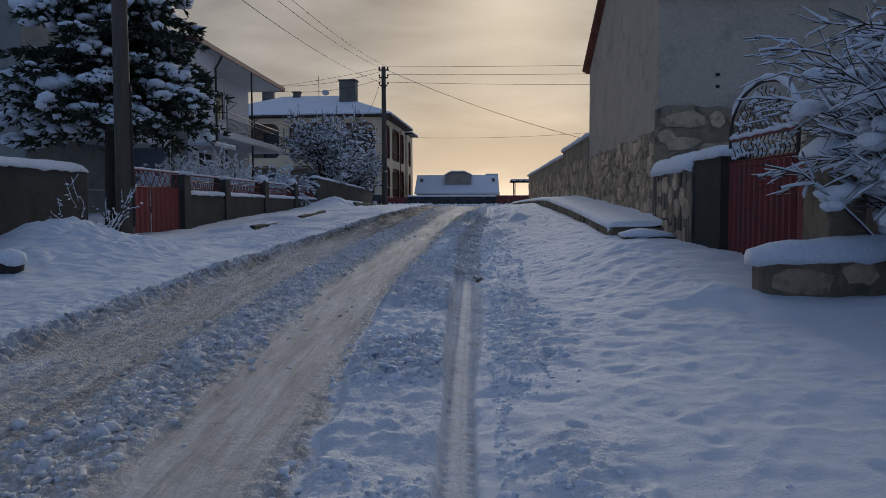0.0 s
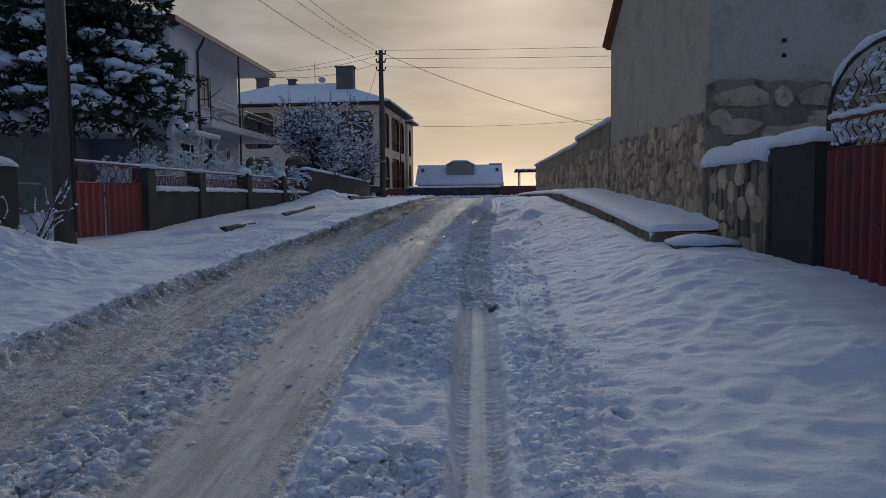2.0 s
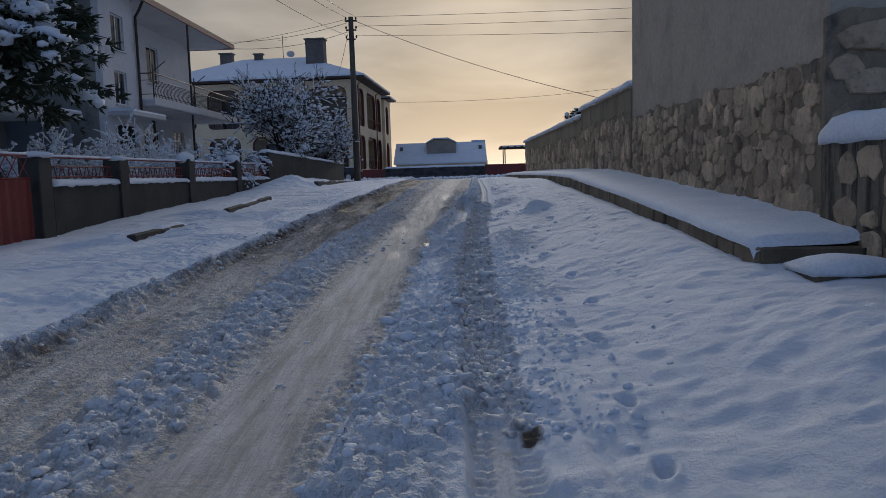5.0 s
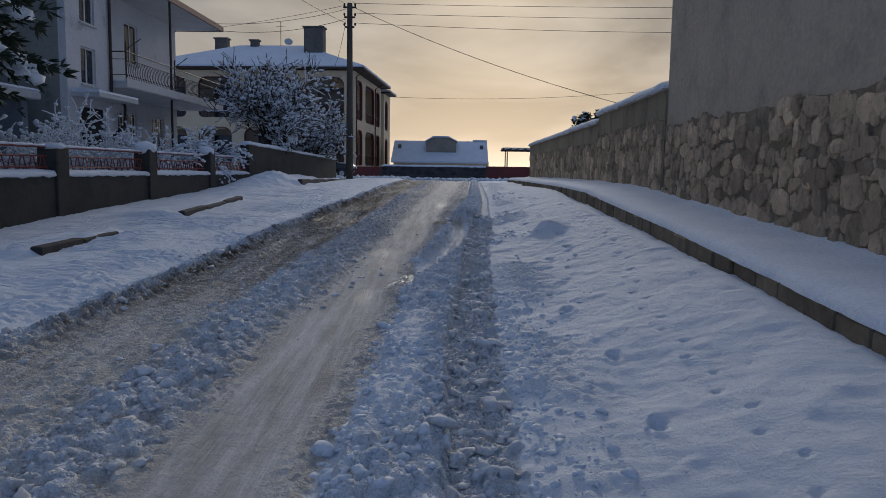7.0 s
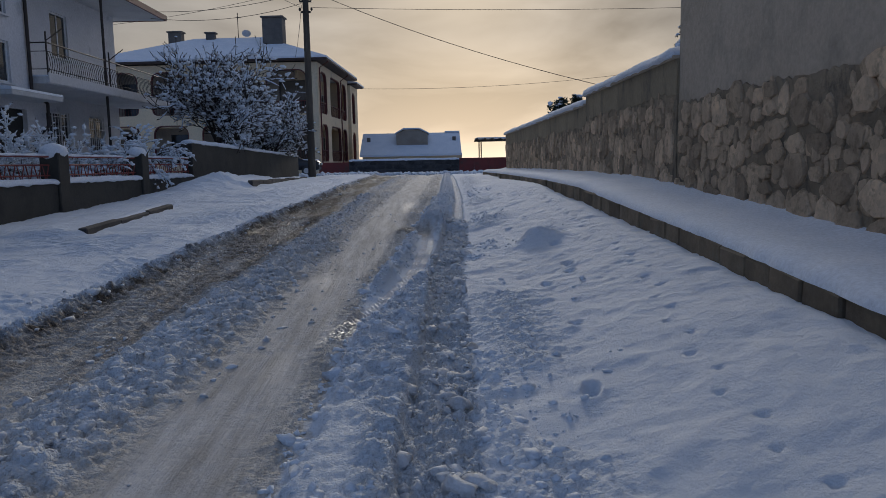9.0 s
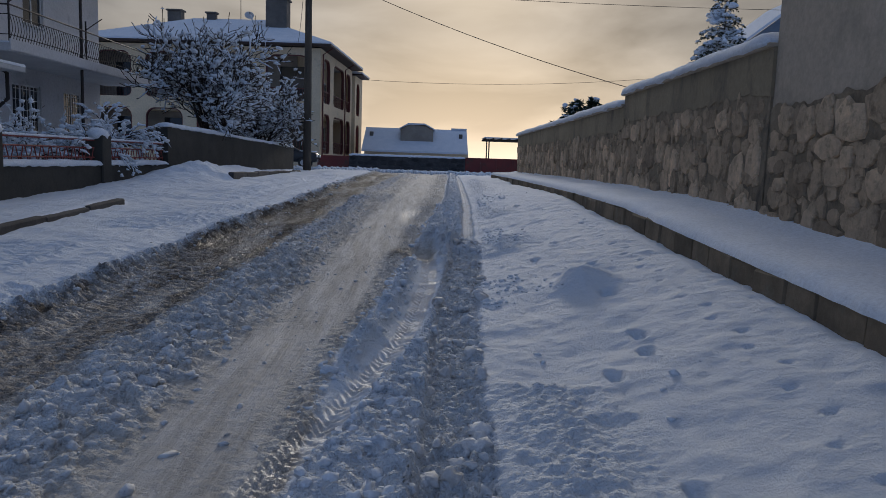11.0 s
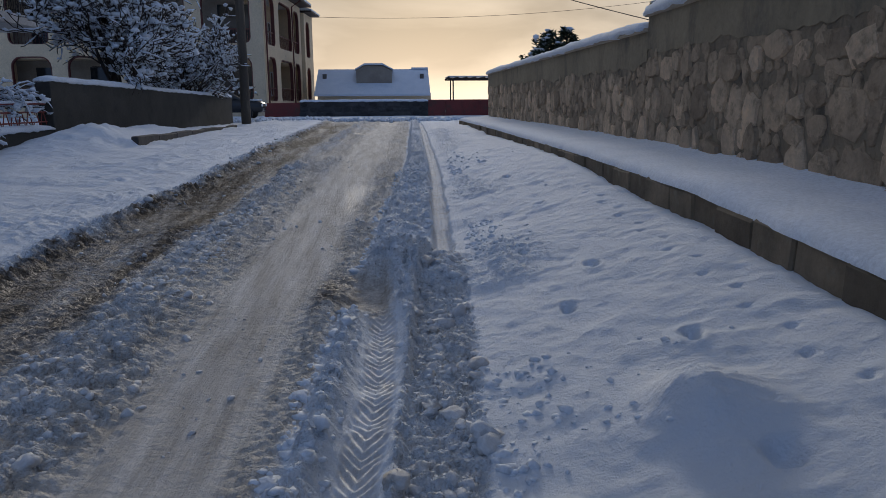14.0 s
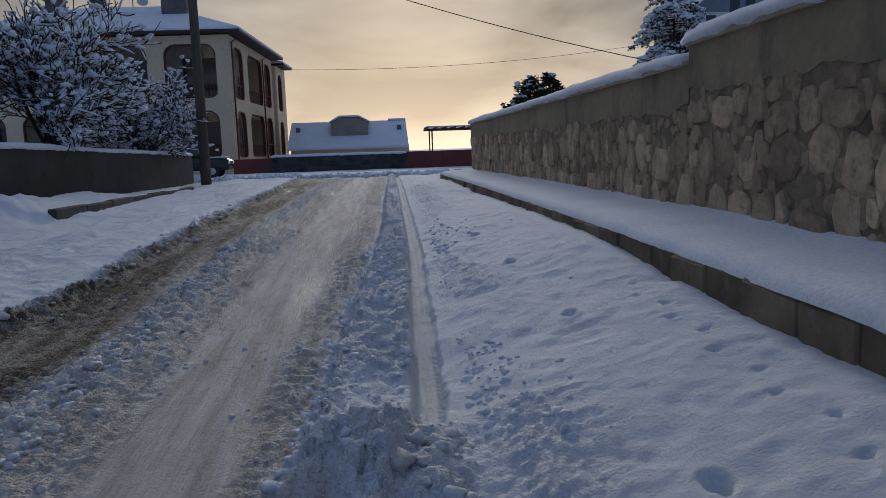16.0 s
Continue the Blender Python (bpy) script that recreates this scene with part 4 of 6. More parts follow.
def railing(y0, y1, z0, z1):
    ob = thing("fence_railing", fence_matrix(y0), "red iron fence railing with diagonal bars", "railing", "fence railings")
    length = y1 - y0
    for z in (z1, z1 - 0.18, z0 + 0.06):
        bm = bmesh.new()
        tube(bm, [(-0.13, 0.0, z), (-0.13, length, z)], 0.022 if z == z1 else 0.016, 4)
        part("rail", bm, M["red_faded"], ob)
    n = int(length / 0.15)
    for i in range(n):
        y = (i + 0.5) * length / n
        bm = bmesh.new()
        lean = 0.05 if i % 2 else -0.05
        tube(bm, [(-0.13, y - lean, z0), (-0.13, y + lean, z1 - 0.18)], 0.012, 4)
        part("bar", bm, M["red_faded"], ob)
    bm = bmesh.new()
    tube(bm, [(-0.13, length * k / 12, z1 + 0.03) for k in range(13)], [0.028 + 0.008 * math.sin(k * 2.1 + y0) for k in range(13)], 5)
    part("rail_snow", bm, M["snow"], ob, smooth=True)


for y0, y1 in ((21.25, 23.95), (24.45, 28.05), (28.55, 32.25), (32.75, 36.25)):
    railing(y0, y1, 2.0, 2.46)

# red yard gate
yard = thing("yard_gate", fence_matrix(17.25), "faded red sheet-metal yard gate with lattice top", "gate")
for k in range(2):
    u0, u1 = 0.05 + k * 1.75, 1.74 + k * 1.75
    bm = bmesh.new()
    n = 36
    cols = []
    for i in range(n + 1):
        u = u0 + (u1 - u0) * i / n
        w = 0.02 * max(-1, min(1, 2.5 * math.sin(i / n * 2 * math.pi * 6)))
        cols.append([bm.verts.new((w + o - 0.1, u, z)) for z, o in ((0.85, 0), (2.02, 0), (2.02, 0.004), (0.85, 0.004))])
    for a, c in zip(cols, cols[1:]):
        for i in range(4):
            bm.faces.new((a[i], a[(i + 1) % 4], c[(i + 1) % 4], c[i]))
    bmesh.ops.recalc_face_normals(bm, faces=bm.faces[:])
    leaf = part("gate_leaf", bm, M["red_faded"], yard)
    for z in (2.04, 2.47):
        bm = bmesh.new()
        tube(bm, [(-0.1, u0, z), (-0.1, u1, z)], 0.022, 4)
        part("rail", bm, M["red_faded"], leaf)
    for i in range(5):
        a = u0 + 0.02 + i * (u1 - u0 - 0.04) / 5
        c = u0 + 0.02 + (i + 1) * (u1 - u0 - 0.04) / 5
        bm = bmesh.new()
        tube(bm, [(-0.1, a, 2.05), (-0.1, c, 2.46)], 0.011, 4)
        tube(bm, [(-0.1, c, 2.05), (-0.1, a, 2.46)], 0.011, 4)
        part("lattice_bar", bm, M["red_faded"], leaf)
bm = bmesh.new()
tube(bm, [(-0.1, 0.05 + 3.44 * k / 12, 2.51) for k in range(13)], 0.026, 5)
part("rail_snow", bm, M["snow"], yard, smooth=True)

# stone ledges showing through the verge
for y0, y1, x in ((19.0, 21.3, -5.74), (24.2, 28.3, -5.74), (35.6, 46.0, -5.74)):
    za, zb = floor_z(x - 0.35, y0), floor_z(x - 0.35, y1)
    ob = thing("drain_ledge", pose(x, y0, za, math.degrees(math.atan2(zb - za, y1 - y0)), 0, 0), "dark stone ledge half buried in snow", "ledge")
    n = max(2, round((y1 - y0) / 1.4))
    for k in range(n):
        part("ledge_stone", boxed(-0.16, 0.0, (y1 - y0) * k / n + 0.01, (y1 - y0) * (k + 1) / n - 0.01, -0.5, 0.012 - 0.02 * (k % 2), 0.02), M["wall_stone_dark"], ob)


# ---- houses ----
def index_faces(bm):
    bm.verts.index_update()
    return bm.faces


def panel(bm, x0, x1, u0, u1, z0, z1, holes):
    """A wall slab, thick from x0 to x1, running u0..u1 along y, with rectangular holes (ua, ub, za, zb)."""
    us = sorted({u0, u1, *[h[0] for h in holes], *[h[1] for h in holes]})
    zs = sorted({z0, z1, *[h[2] for h in holes], *[h[3] for h in holes]})
    for a, b in zip(us, us[1:]):
        for c, d in zip(zs, zs[1:]):
            um, zm = (a + b) / 2, (c + d) / 2
            if not any(h[0] < um < h[1] and h[2] < zm < h[3] for h in holes):
                box(bm, x0, x1, a, b, c, d)
    bmesh.ops.remove_doubles(bm, verts=bm.verts[:], dist=0.0005)
    seen = collections.Counter(frozenset(v.index for v in f.verts) for f in index_faces(bm))
    inner = [f for f in bm.faces if seen[frozenset(v.index for v in f.verts)] > 1]
    bmesh.ops.delete(bm, geom=inner, context="FACES_ONLY")


def window(parent, x, u0, u1, z0, z1, bars=2, grille=False, label="", frame_mat="white", depth=0.12, curtain=True):
    """A window in a wall whose street face lies at x, facing +x."""
    w = new("window", None)
    w.parent = parent
    if label:
        w["label"] = label
    t = 0.06
    bm = bmesh.new()
    panel(bm, x - depth, x - depth + 0.05, u0, u1, z0, z1, [(u0 + t, u1 - t, z0 + t, z1 - t)])
    for k in range(1, bars):
        c = u0 + (u1 - u0) * k / bars
        box(bm, x - depth, x - depth + 0.045, c - 0.03, c + 0.03, z0 + t, z1 - t)
    part("window_frame", bm, M[frame_mat], w)
    part("pane", boxed(x - depth + 0.01, x - depth + 0.018, u0 + t, u1 - t, z0 + t, z1 - t), M["glass"], w)
    if curtain:
        part("curtain", boxed(x - depth - 0.16, x - depth - 0.14, u0, u1, z0 + (z1 - z0) * 0.35, z1), M["curtain"], w)
    part("window_sill", boxed(x - 0.02, x + 0.09, u0 - 0.06, u1 + 0.06, z0 - 0.07, z0 - 0.005, 0.01), M["soffit"], w)
    if grille:
        bm = bmesh.new()
        for k in range(8):
            c = u0 + (u1 - u0) * (k + 0.5) / 8
            box(bm, x + 0.03, x + 0.045, c - 0.009, c + 0.009, z0, z1)
        for k in range(5):
            c = z0 + (z1 - z0) * (k + 0.5) / 5
            box(bm, x + 0.028, x + 0.043, u0, u1, c - 0.009, c + 0.009)
        part("grille", bm, M["white"], w)
    return w


ROTL = -math.degrees(math.atan(LK))
# two-storey grey house with balconies; local x faces the street, y runs along it
ha = thing("grey_house", pose(-12.9, 33.4, 0, 0, 0, -0.6), "pale grey two-storey house with railed balcony", "house")
LA, TOP = 13.2, 9.0
win_up = [(0.9, 1.9, 6.9, 8.2), (0.9, 1.9, 4.85, 6.1)]
bm = bmesh.new()
panel(bm, -0.25, 0.0, 0.0, 3.0, 1.3, TOP, win_up + [(0.7, 2.6, 2.0, 4.1)])
part("front_wall", bm, M["house_grey"], ha)
bm = bmesh.new()
panel(bm, -1.85, -1.6, 3.0, LA, 1.3, TOP, [(4.6, 6.1, 5.9, 8.3), (7.6, 8.9, 6.5, 8.2), (3.6, 4.6, 2.3, 4.4), (6.8, 8.6, 2.6, 4.4), (10.2, 11.6, 2.6, 4.4)])
part("front_wall", bm, M["house_grey"], ha)
part("cross_wall", boxed(-1.597, -0.253, 2.75, 2.997, 1.3, TOP), M["house_grey"], ha)
part("side_wall", boxed(-10.0, -0.253, -0.003, 0.25, 1.0, TOP + 0.2), M["house_side"], ha, "grey-green render")
part("side_wall", boxed(-10.0, -1.853, LA - 0.25, LA - 0.003, 1.0, TOP), M["house_grey"], ha)
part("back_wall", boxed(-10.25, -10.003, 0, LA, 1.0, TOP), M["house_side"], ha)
# near-black slabs behind the windows, coloured as unlit rooms
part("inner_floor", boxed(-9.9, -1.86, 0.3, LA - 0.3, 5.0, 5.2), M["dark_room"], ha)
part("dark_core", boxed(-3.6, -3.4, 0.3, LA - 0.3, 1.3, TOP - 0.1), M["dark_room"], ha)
for u0, u1, z0, z1 in win_up:
    window(ha, 0.0, u0, u1, z0, z1, 2)
wb = window(ha, -1.6, 4.6, 6.1, 5.9, 8.3, 1, label="balcony door with drawn blind", curtain=False)
part("blind", boxed(-1.695, -1.68, 4.68, 6.02, 6.0, 8.22), M["white"], wb, "white roller blind")
window(ha, -1.6, 7.6, 8.9, 6.5, 8.2, 2)
window(ha, -1.6, 6.8, 8.6, 2.6, 4.4, 3, True)
window(ha, -1.6, 10.2, 11.6, 2.6, 4.4, 2, True)
part("door", boxed(-1.78, -1.72, 3.6, 4.6, 1.5, 4.4, 0.01), M["iron"], ha, "dark metal entrance door")
# flat near-black sheet across the porch opening, painted as its shade
part("garage_door", boxed(-0.2, -0.15, 0.7, 2.6, 1.3, 4.1), M["dark_room"], ha, "near-black panel painted as the shade of an open porch")
part("canopy", boxed(-0.2, 0.95, 0.2, 3.1, 4.35, 4.5, 0.02), M["soffit"], ha, "thin concrete porch canopy")
bm = bmesh.new()
extrude_poly(bm, [(-0.19, 4.503), (0.95, 4.503), (0.93, 4.58), (0.2, 4.64), (-0.19, 4.66)], 1, 0.2, 3.1)
part("canopy_snow", bm, M["snow"], ha)
part("balcony_slab", boxed(-1.6, 0.55, 3.003, LA + 0.5, 4.95, 5.18, 0.015), M["soffit"], ha, "pale concrete balcony slab")
part("balcony_fascia", boxed(0.553, 0.60, 3.0, LA + 0.5, 4.98, 5.30, 0.01), M["house_grey"], ha)
bm = bmesh.new()
extrude_poly(bm, [(-1.59, 5.183), (0.54, 5.183), (0.54, 5.23), (-1.59, 5.27)], 1, 3.01, LA + 0.48)
part("balcony_snow", bm, M["snow"], ha)
rail = new("balcony_rail")
rail.parent = ha
for z in (6.25, 5.98, 5.42):
    bm = bmesh.new()
    tube(bm, [(0.54, 3.05, z), (0.54, LA + 0.45, z)], 0.025 if z > 6.2 else 0.014, 5)
    tube(bm, [(0.54, 3.05, z), (-0.2, 3.05, z)], 0.025 if z > 6.2 else 0.014, 5)
    part("rail_bar", bm, M["iron"], rail)
for k in range(72):
    y = 3.1 + k * (LA - 2.7) / 71
    bm = bmesh.new()
    bend = 0.07
    tube(bm, [(0.54, y, 5.3), (0.54 + bend, y, 5.55), (0.54 + bend * 0.6, y + 0.03, 5.75), (0.54, y, 5.98)], 0.010, 4)
    part("baluster", bm, M["iron"], rail)
for y in (3.05, 7.6, LA + 0.45):
    bm = bmesh.new()
    tube(bm, [(0.54, y, 5.18), (0.54, y, 6.6)], 0.03, 5)
    tube(bm, [(0.54, y, 6.3), (0.95, y + 0.35, 6.75)], 0.018, 5)
    part("rail_post", bm, M["iron"], rail)
# eaves and roof
part("eave_soffit", boxed(-10.6, 0.45, -0.5, LA + 0.9, TOP, TOP + 0.12), M["soffit"], ha, "white eave soffit")
bm = bmesh.new()
for a, b, c, d in ((0.453, 0.53, -0.55, LA + 0.95), (-10.68, -10.603, -0.55, LA + 0.95)):
    box(bm, a, b, c, d, TOP - 0.02, TOP + 0.22)
box(bm, -10.6, 0.45, -0.58, -0.503, TOP - 0.02, TOP + 0.22)
box(bm, -10.6, 0.45, LA + 0.903, LA + 0.98, TOP - 0.02, TOP + 0.22)
part("fascia", bm, M["maroon"], ha, "maroon eave board")
bm = bmesh.new()
ra = [(-10.6, -0.5), (0.45, -0.5), (0.45, LA + 0.9), (-10.6, LA + 0.9)]
lo = [bm.verts.new((x, y, TOP + 0.224)) for x, y in ra]
hi = [bm.verts.new((-4.7, 5.4, TOP + 2.3)), bm.verts.new((-4.7, LA - 5.0, TOP + 2.3))]
for f in ((lo[0], lo[1], hi[0]), (lo[1], lo[2], hi[1], hi[0]), (lo[2], lo[3], hi[1]), (lo[3], lo[0], hi[0], hi[1]), (lo[3], lo[2], lo[1], lo[0])):
    bm.faces.new(f)
part("roof", bm, M["snow"], ha, "low hipped roof under snow")
for y in (2.85, 7.55):
    bm = bmesh.new()
    if y < 3:
        tube(bm, [(0.45, y, TOP + 0.05), (0.25, y, TOP - 0.35), (0.08, y, TOP - 0.6), (0.08, y, 5.0), (0.08, y, 4.7), (0.55, y, 4.3), (0.55, y, 3.6), (0.1, y, 3.2), (0.1, y, 1.4)], 0.055, 7)
    else:
        tube(bm, [(0.40, y, TOP), (0.40, y, 1.4)], 0.05, 7)
    part("downpipe", bm, M["iron"], ha, "dark drainpipe")

# cream house with arcades beyond the crossing
HBX, HBY = -8.3, 68.0
hb = thing("arcade_house", pose(HBX, HBY, 0, 0, 0, -3.2), "cream two-storey house with maroon arcaded balconies", "house")
LB, EB, WB = 17.5, 9.8, 17.0


def arch_holes(bm, x0, x1, u0, u1, z0, z1, holes, cut=0.66):
    """panel() whose holes have rounded corners above and below."""
    panel(bm, x0, x1, u0, u1, z0, z1, holes)
    for a, b, c, d in holes:
        for cu, su in ((a, 1), (b, -1)):
            for cz, sz, k in ((d, -1, 1.0), (c, 1, 0.6)):
                r = min(cut, (b - a) * 0.48) * k
                pts = [(cu, cz)] + [(cu + su * r * (1 - math.sin(t * math.pi / 8)), cz + sz * r * (1 - math.cos(t * math.pi / 8))) for t in range(5)]
                extrude_poly(bm, pts, 0, x0 + 0.002, x1 - 0.002)


holes = []
for z0, z1 in ((2.45, 5.35), (6.1, 9.3)):
    holes += [(0.8, 3.3, z0, z1), (4.6, 9.2, z0, z1), (10.0, 12.3, z0, z1)]
bm = bmesh.new()
arch_holes(bm, -0.30, 0.0, 0.0, 13.0, 1.2, EB, holes)
part("front_wall", bm, M["cream"], hb, "cream rendered arcade wall")
for a, b, c, d in holes:
    bm = bmesh.new()
    arch_holes(bm, -0.24, -0.02, a, b, c, d, [(a + 0.07, b - 0.07, c + 0.03, d - 0.07)], 0.62)
    part("arch_lining", bm, M["maroon"], hb, "maroon painted arch edge")
    bm = bmesh.new()
    for k in range(int((b - a) / 0.22)):
        y = a + 0.25 + k * 0.22
        if y < b - 0.2:
            box(bm, -0.14, -0.12, y - 0.01, y + 0.01, c + 0.04, c + 0.85)
    box(bm, -0.16, -0.10, a + 0.16, b - 0.16, c + 0.85, c + 0.91)
    part("balustrade", bm, M["maroon"], hb)
# face towards the street we walk on: x runs along it
hside = []
for z0, z1 in ((2.45, 5.35), (6.1, 9.3)):
    hside += [(0.8, 3.9, z0, z1), (4.9, 8.9, z0, z1), (9.9, 12.6, z0, z1), (13.6, 16.2, z0, z1)]
bm = bmesh.new()
arch_holes(bm, -0.30, 0.0, 0.0, WB, 1.2, EB, hside)
for v in bm.verts:
    v.co = Vector((-v.co.y, -v.co.x + 0.003 - 0.3, v.co.z))
bmesh.ops.recalc_face_normals(bm, faces=bm.faces[:])
part("side_wall", bm, M["cream"], hb)
for a, b, c, d in hside:
    bm = bmesh.new()
    arch_holes(bm, -0.24, -0.02, a, b, c, d, [(a + 0.07, b - 0.07, c + 0.03, d - 0.07)], 0.62)
    for v in bm.verts:
        v.co = Vector((-v.co.y, -v.co.x - 0.297, v.co.z))
    bmesh.ops.recalc_face_normals(bm, faces=bm.faces[:])
    part("arch_lining", bm, M["maroon"], hb)
    part("gallery_door", boxed(-b + 0.5, -a - 0.5, 1.76, 1.795, c + 0.12, d - 0.6), M["glass"], hb)
    bm = bmesh.new()
    for k in range(int((b - a) / 0.22)):
        x = -a - 0.25 - k * 0.22
        if x > -b + 0.2:
            box(bm, x - 0.01, x + 0.01, -0.16, -0.14, c + 0.04, c + 0.85)
    box(bm, -b + 0.08, -a - 0.08, -0.18, -0.12, c + 0.85, c + 0.91)
    part("balustrade", bm, M["maroon"], hb)
part("inner_wall", boxed(-2.2, -2.0, 2.0, 13.0, 1.2, EB), M["cream"], hb)
# dormer colour instead of cream: the gallery's shade is painted into this wall
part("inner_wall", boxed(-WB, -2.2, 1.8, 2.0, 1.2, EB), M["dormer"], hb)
for z0, z1 in ((2.9, 4.7), (6.5, 8.4)):
    for u in (3.2, 6.4, 9.8):
        window(hb, -1.88, u, u + 1.6, z0, z1, 2, depth=0.06, frame_mat="white")
for z in (5.2, 2.3):
    part("gallery_floor", boxed(-WB + 0.3, -0.303, 0.01, 13.0, z, z + 0.22), M["cream"], hb)
part("gallery_ceiling", boxed(-WB + 0.3, -0.303, 0.01, 13.0, EB - 0.15, EB - 0.003), M["soffit"], hb)
part("far_wall", boxed(-WB, -0.303, 13.0, 13.3, 1.2, EB), M["cream"], hb)
part("west_wall", boxed(-WB - 0.3, -WB - 0.003, -0.3, 13.3, 1.2, EB), M["cream"], hb)
# rear wing, set back under a lower eave
bm = bmesh.new()
wing = [(14.0, 15.9, 2.5, 5.2), (14.0, 15.9, 6.0, 8.9)]
arch_holes(bm, -0.2, 0.25, 13.303, 17.0, 1.2, EB - 0.35, wing)
part("wing_wall", bm, M["cream"], hb)
for a, b, c, d in wing:
    bm = bmesh.new()
    arch_holes(bm, -0.1, 0.2, a, b, c, d, [(a + 0.07, b - 0.07, c + 0.03, d - 0.07)], 0.62)
    part("arch_lining", bm, M["maroon"], hb)
part("wing_end", boxed(-6.0, 0.25, 17.003, 17.3, 1.2, EB - 0.35), M["cream"], hb)
for x0, x1, y0, y1, z in ((-WB - 0.9, 0.85, -0.95, 13.6, EB), (-6.0, 0.85, 13.6, 17.6, EB - 0.35)):
    part("eave", boxed(x0, x1, y0, y1, z + 0.08, z + 0.22, 0.02), M["eave"], hb, "brown boarded eave")
bm = bmesh.new()
ra = [(-WB - 0.9, -0.95), (0.85, -0.95), (0.85, 13.6), (-WB - 0.9, 13.6)]
for dz, grow in ((0.224, 0.0),):
    lo = [bm.verts.new((x, y, EB + dz)) for x, y in ra]
    mid = [bm.verts.new((x, y, EB + dz + 0.12)) for x, y in ra]
    hi = [bm.verts.new((-WB + 5.5, 6.3, EB + 3.0)), bm.verts.new((-5.8, 6.3, EB + 3.0))]
    for i in range(4):
        bm.faces.new((lo[i], lo[(i + 1) % 4], mid[(i + 1) % 4], mid[i]))
    for f in ((mid[0], mid[1], hi[1], hi[0]), (mid[1], mid[2], hi[1]), (mid[2], mid[3], hi[0], hi[1]), (mid[3], mid[0], hi[0])):
        bm.faces.new(f)
    bm.faces.new(lo[::-1])
part("roof", bm, M["snow"], hb, "hipped roof under smooth snow")
bm = bmesh.new()
extrude_poly(bm, [(-5.9, EB - 0.126), (0.84, EB - 0.126), (0.82, EB), (-2.0, EB + 0.5), (-5.9, EB + 0.55)], 1, 13.61, 18.0)
part("wing_roof", bm, M["snow"], hb)
for x, y, w, h, z in ((-4.2, 4.0, 0.8, 3.6, EB + 0.4), (-WB + 3.5, 7.5, 0.55, 1.7, EB + 2.0), (-10.0, 6.0, 0.35, 0.9, EB + 2.4)):
    ch = part("chimney", boxed(x - w, x + w, y - w * 0.7, y + w * 0.7, z, z + h, 0.02), M["chimney"], hb, "soot-stained chimney")
    part("chimney_cap", boxed(x - w - 0.1, x + w + 0.1, y - w * 0.7 - 0.1, y + w * 0.7 + 0.1, z + h + 0.003, z + h + 0.12, 0.01), M["chimney"], ch)
for y in (0.05, 9.0):
    bm = bmesh.new()
    tube(bm, [(0.8, y, EB + 0.05), (0.12, y, EB - 0.4), (0.12, y, 1.4)], 0.06, 6)
    part("downpipe", bm, M["maroon"], hb)
bm = bmesh.new()
tube(bm, [(-7.8, 6.3, EB + 2.9), (-7.8, 6.3, EB + 5.0)], 0.03, 5)
tube(bm, [(-8.2, 6.3, EB + 4.6), (-7.4, 6.3, EB + 4.6)], 0.02, 4)
part("antenna", bm, M["iron"], hb)
bm = bmesh.new()
bmesh.ops.create_cone(bm, cap_ends=True, segments=16, radius1=0.36, radius2=0.08, depth=0.12, matrix=pose(-7.0, 5.9, EB + 3.3, 60, 0, 20))
part("satellite_dish", bm, M["soffit"], hb)
part("plinth", boxed(0.02, 0.12, 0.0, 13.0, 0.9, 2.3), M["maroon"], hb, "maroon painted plinth")


# neighbour behind the conifer
hc = thing("tall_neighbour_house", pose(-16.2, 26.5, 0, 0, 0, ROTL), "tall olive-grey rendered house behind the conifer", "house")
part("wall", boxed(-9, 0, -0.5, 6.2, 0.8, 13.5), M["house_side"], hc)
part("porch_slab", boxed(0.003, 2.6, -0.3, 6.3, 4.15, 4.35, 0.02), M["soffit"], hc)
part("porch_wall", boxed(0.003, 2.2, 5.9, 6.2, 0.8, 4.147), M["house_blue"], hc)
part("porch_snow", boxed(0.01, 2.6, -0.3, 6.3, 4.353, 4.47, 0.05), M["snow"], hc)
window(hc, 0.02, 1.2, 2.4, 2.3, 3.7, 2)
window(hc, 0.02, 3.4, 4.6, 2.3, 3.7, 2)
part("downpipe", boxed(0.003, 0.14, 2.6, 2.75, 4.5, 13.4), M["iron"], hc)
part("roof", boxed(-9.6, 0.6, -1.1, 6.8, 13.503, 13.8, 0.04), M["snow"], hc)

# ---- far end of the street ----
ew = thing("wall_north", None, "dark stone wall with red gates across the end", "wall", kind="structure")
EY = 66.0
part("wall_body", boxed(-6.0, 2.05, EY, EY + 0.4, 0.9, 2.42, 0.02), M["wall_stone_dark"], ew, "dark stone wall")
snow_cap("wall_snow", [(-6.0, EY + 0.2, 0.26), (2.05, EY + 0.2, 0.26)], lambda x, y: 2.423, 0.14, ew, 31, 0.03)
part("red_fence", boxed(-8.2, -6.003, EY + 0.1, EY + 0.2, 0.9, 2.35, 0.01), M["red"], ew, "red sheet-metal fence")
for k in range(6):
    a = 2.053 + k * 1.1
    part("gate_panel", boxed(a, a + 1.097, EY + 0.1, EY + 0.16, 0.9, 2.50, 0.01), M["red"], ew, "red sheet-metal gate panel")

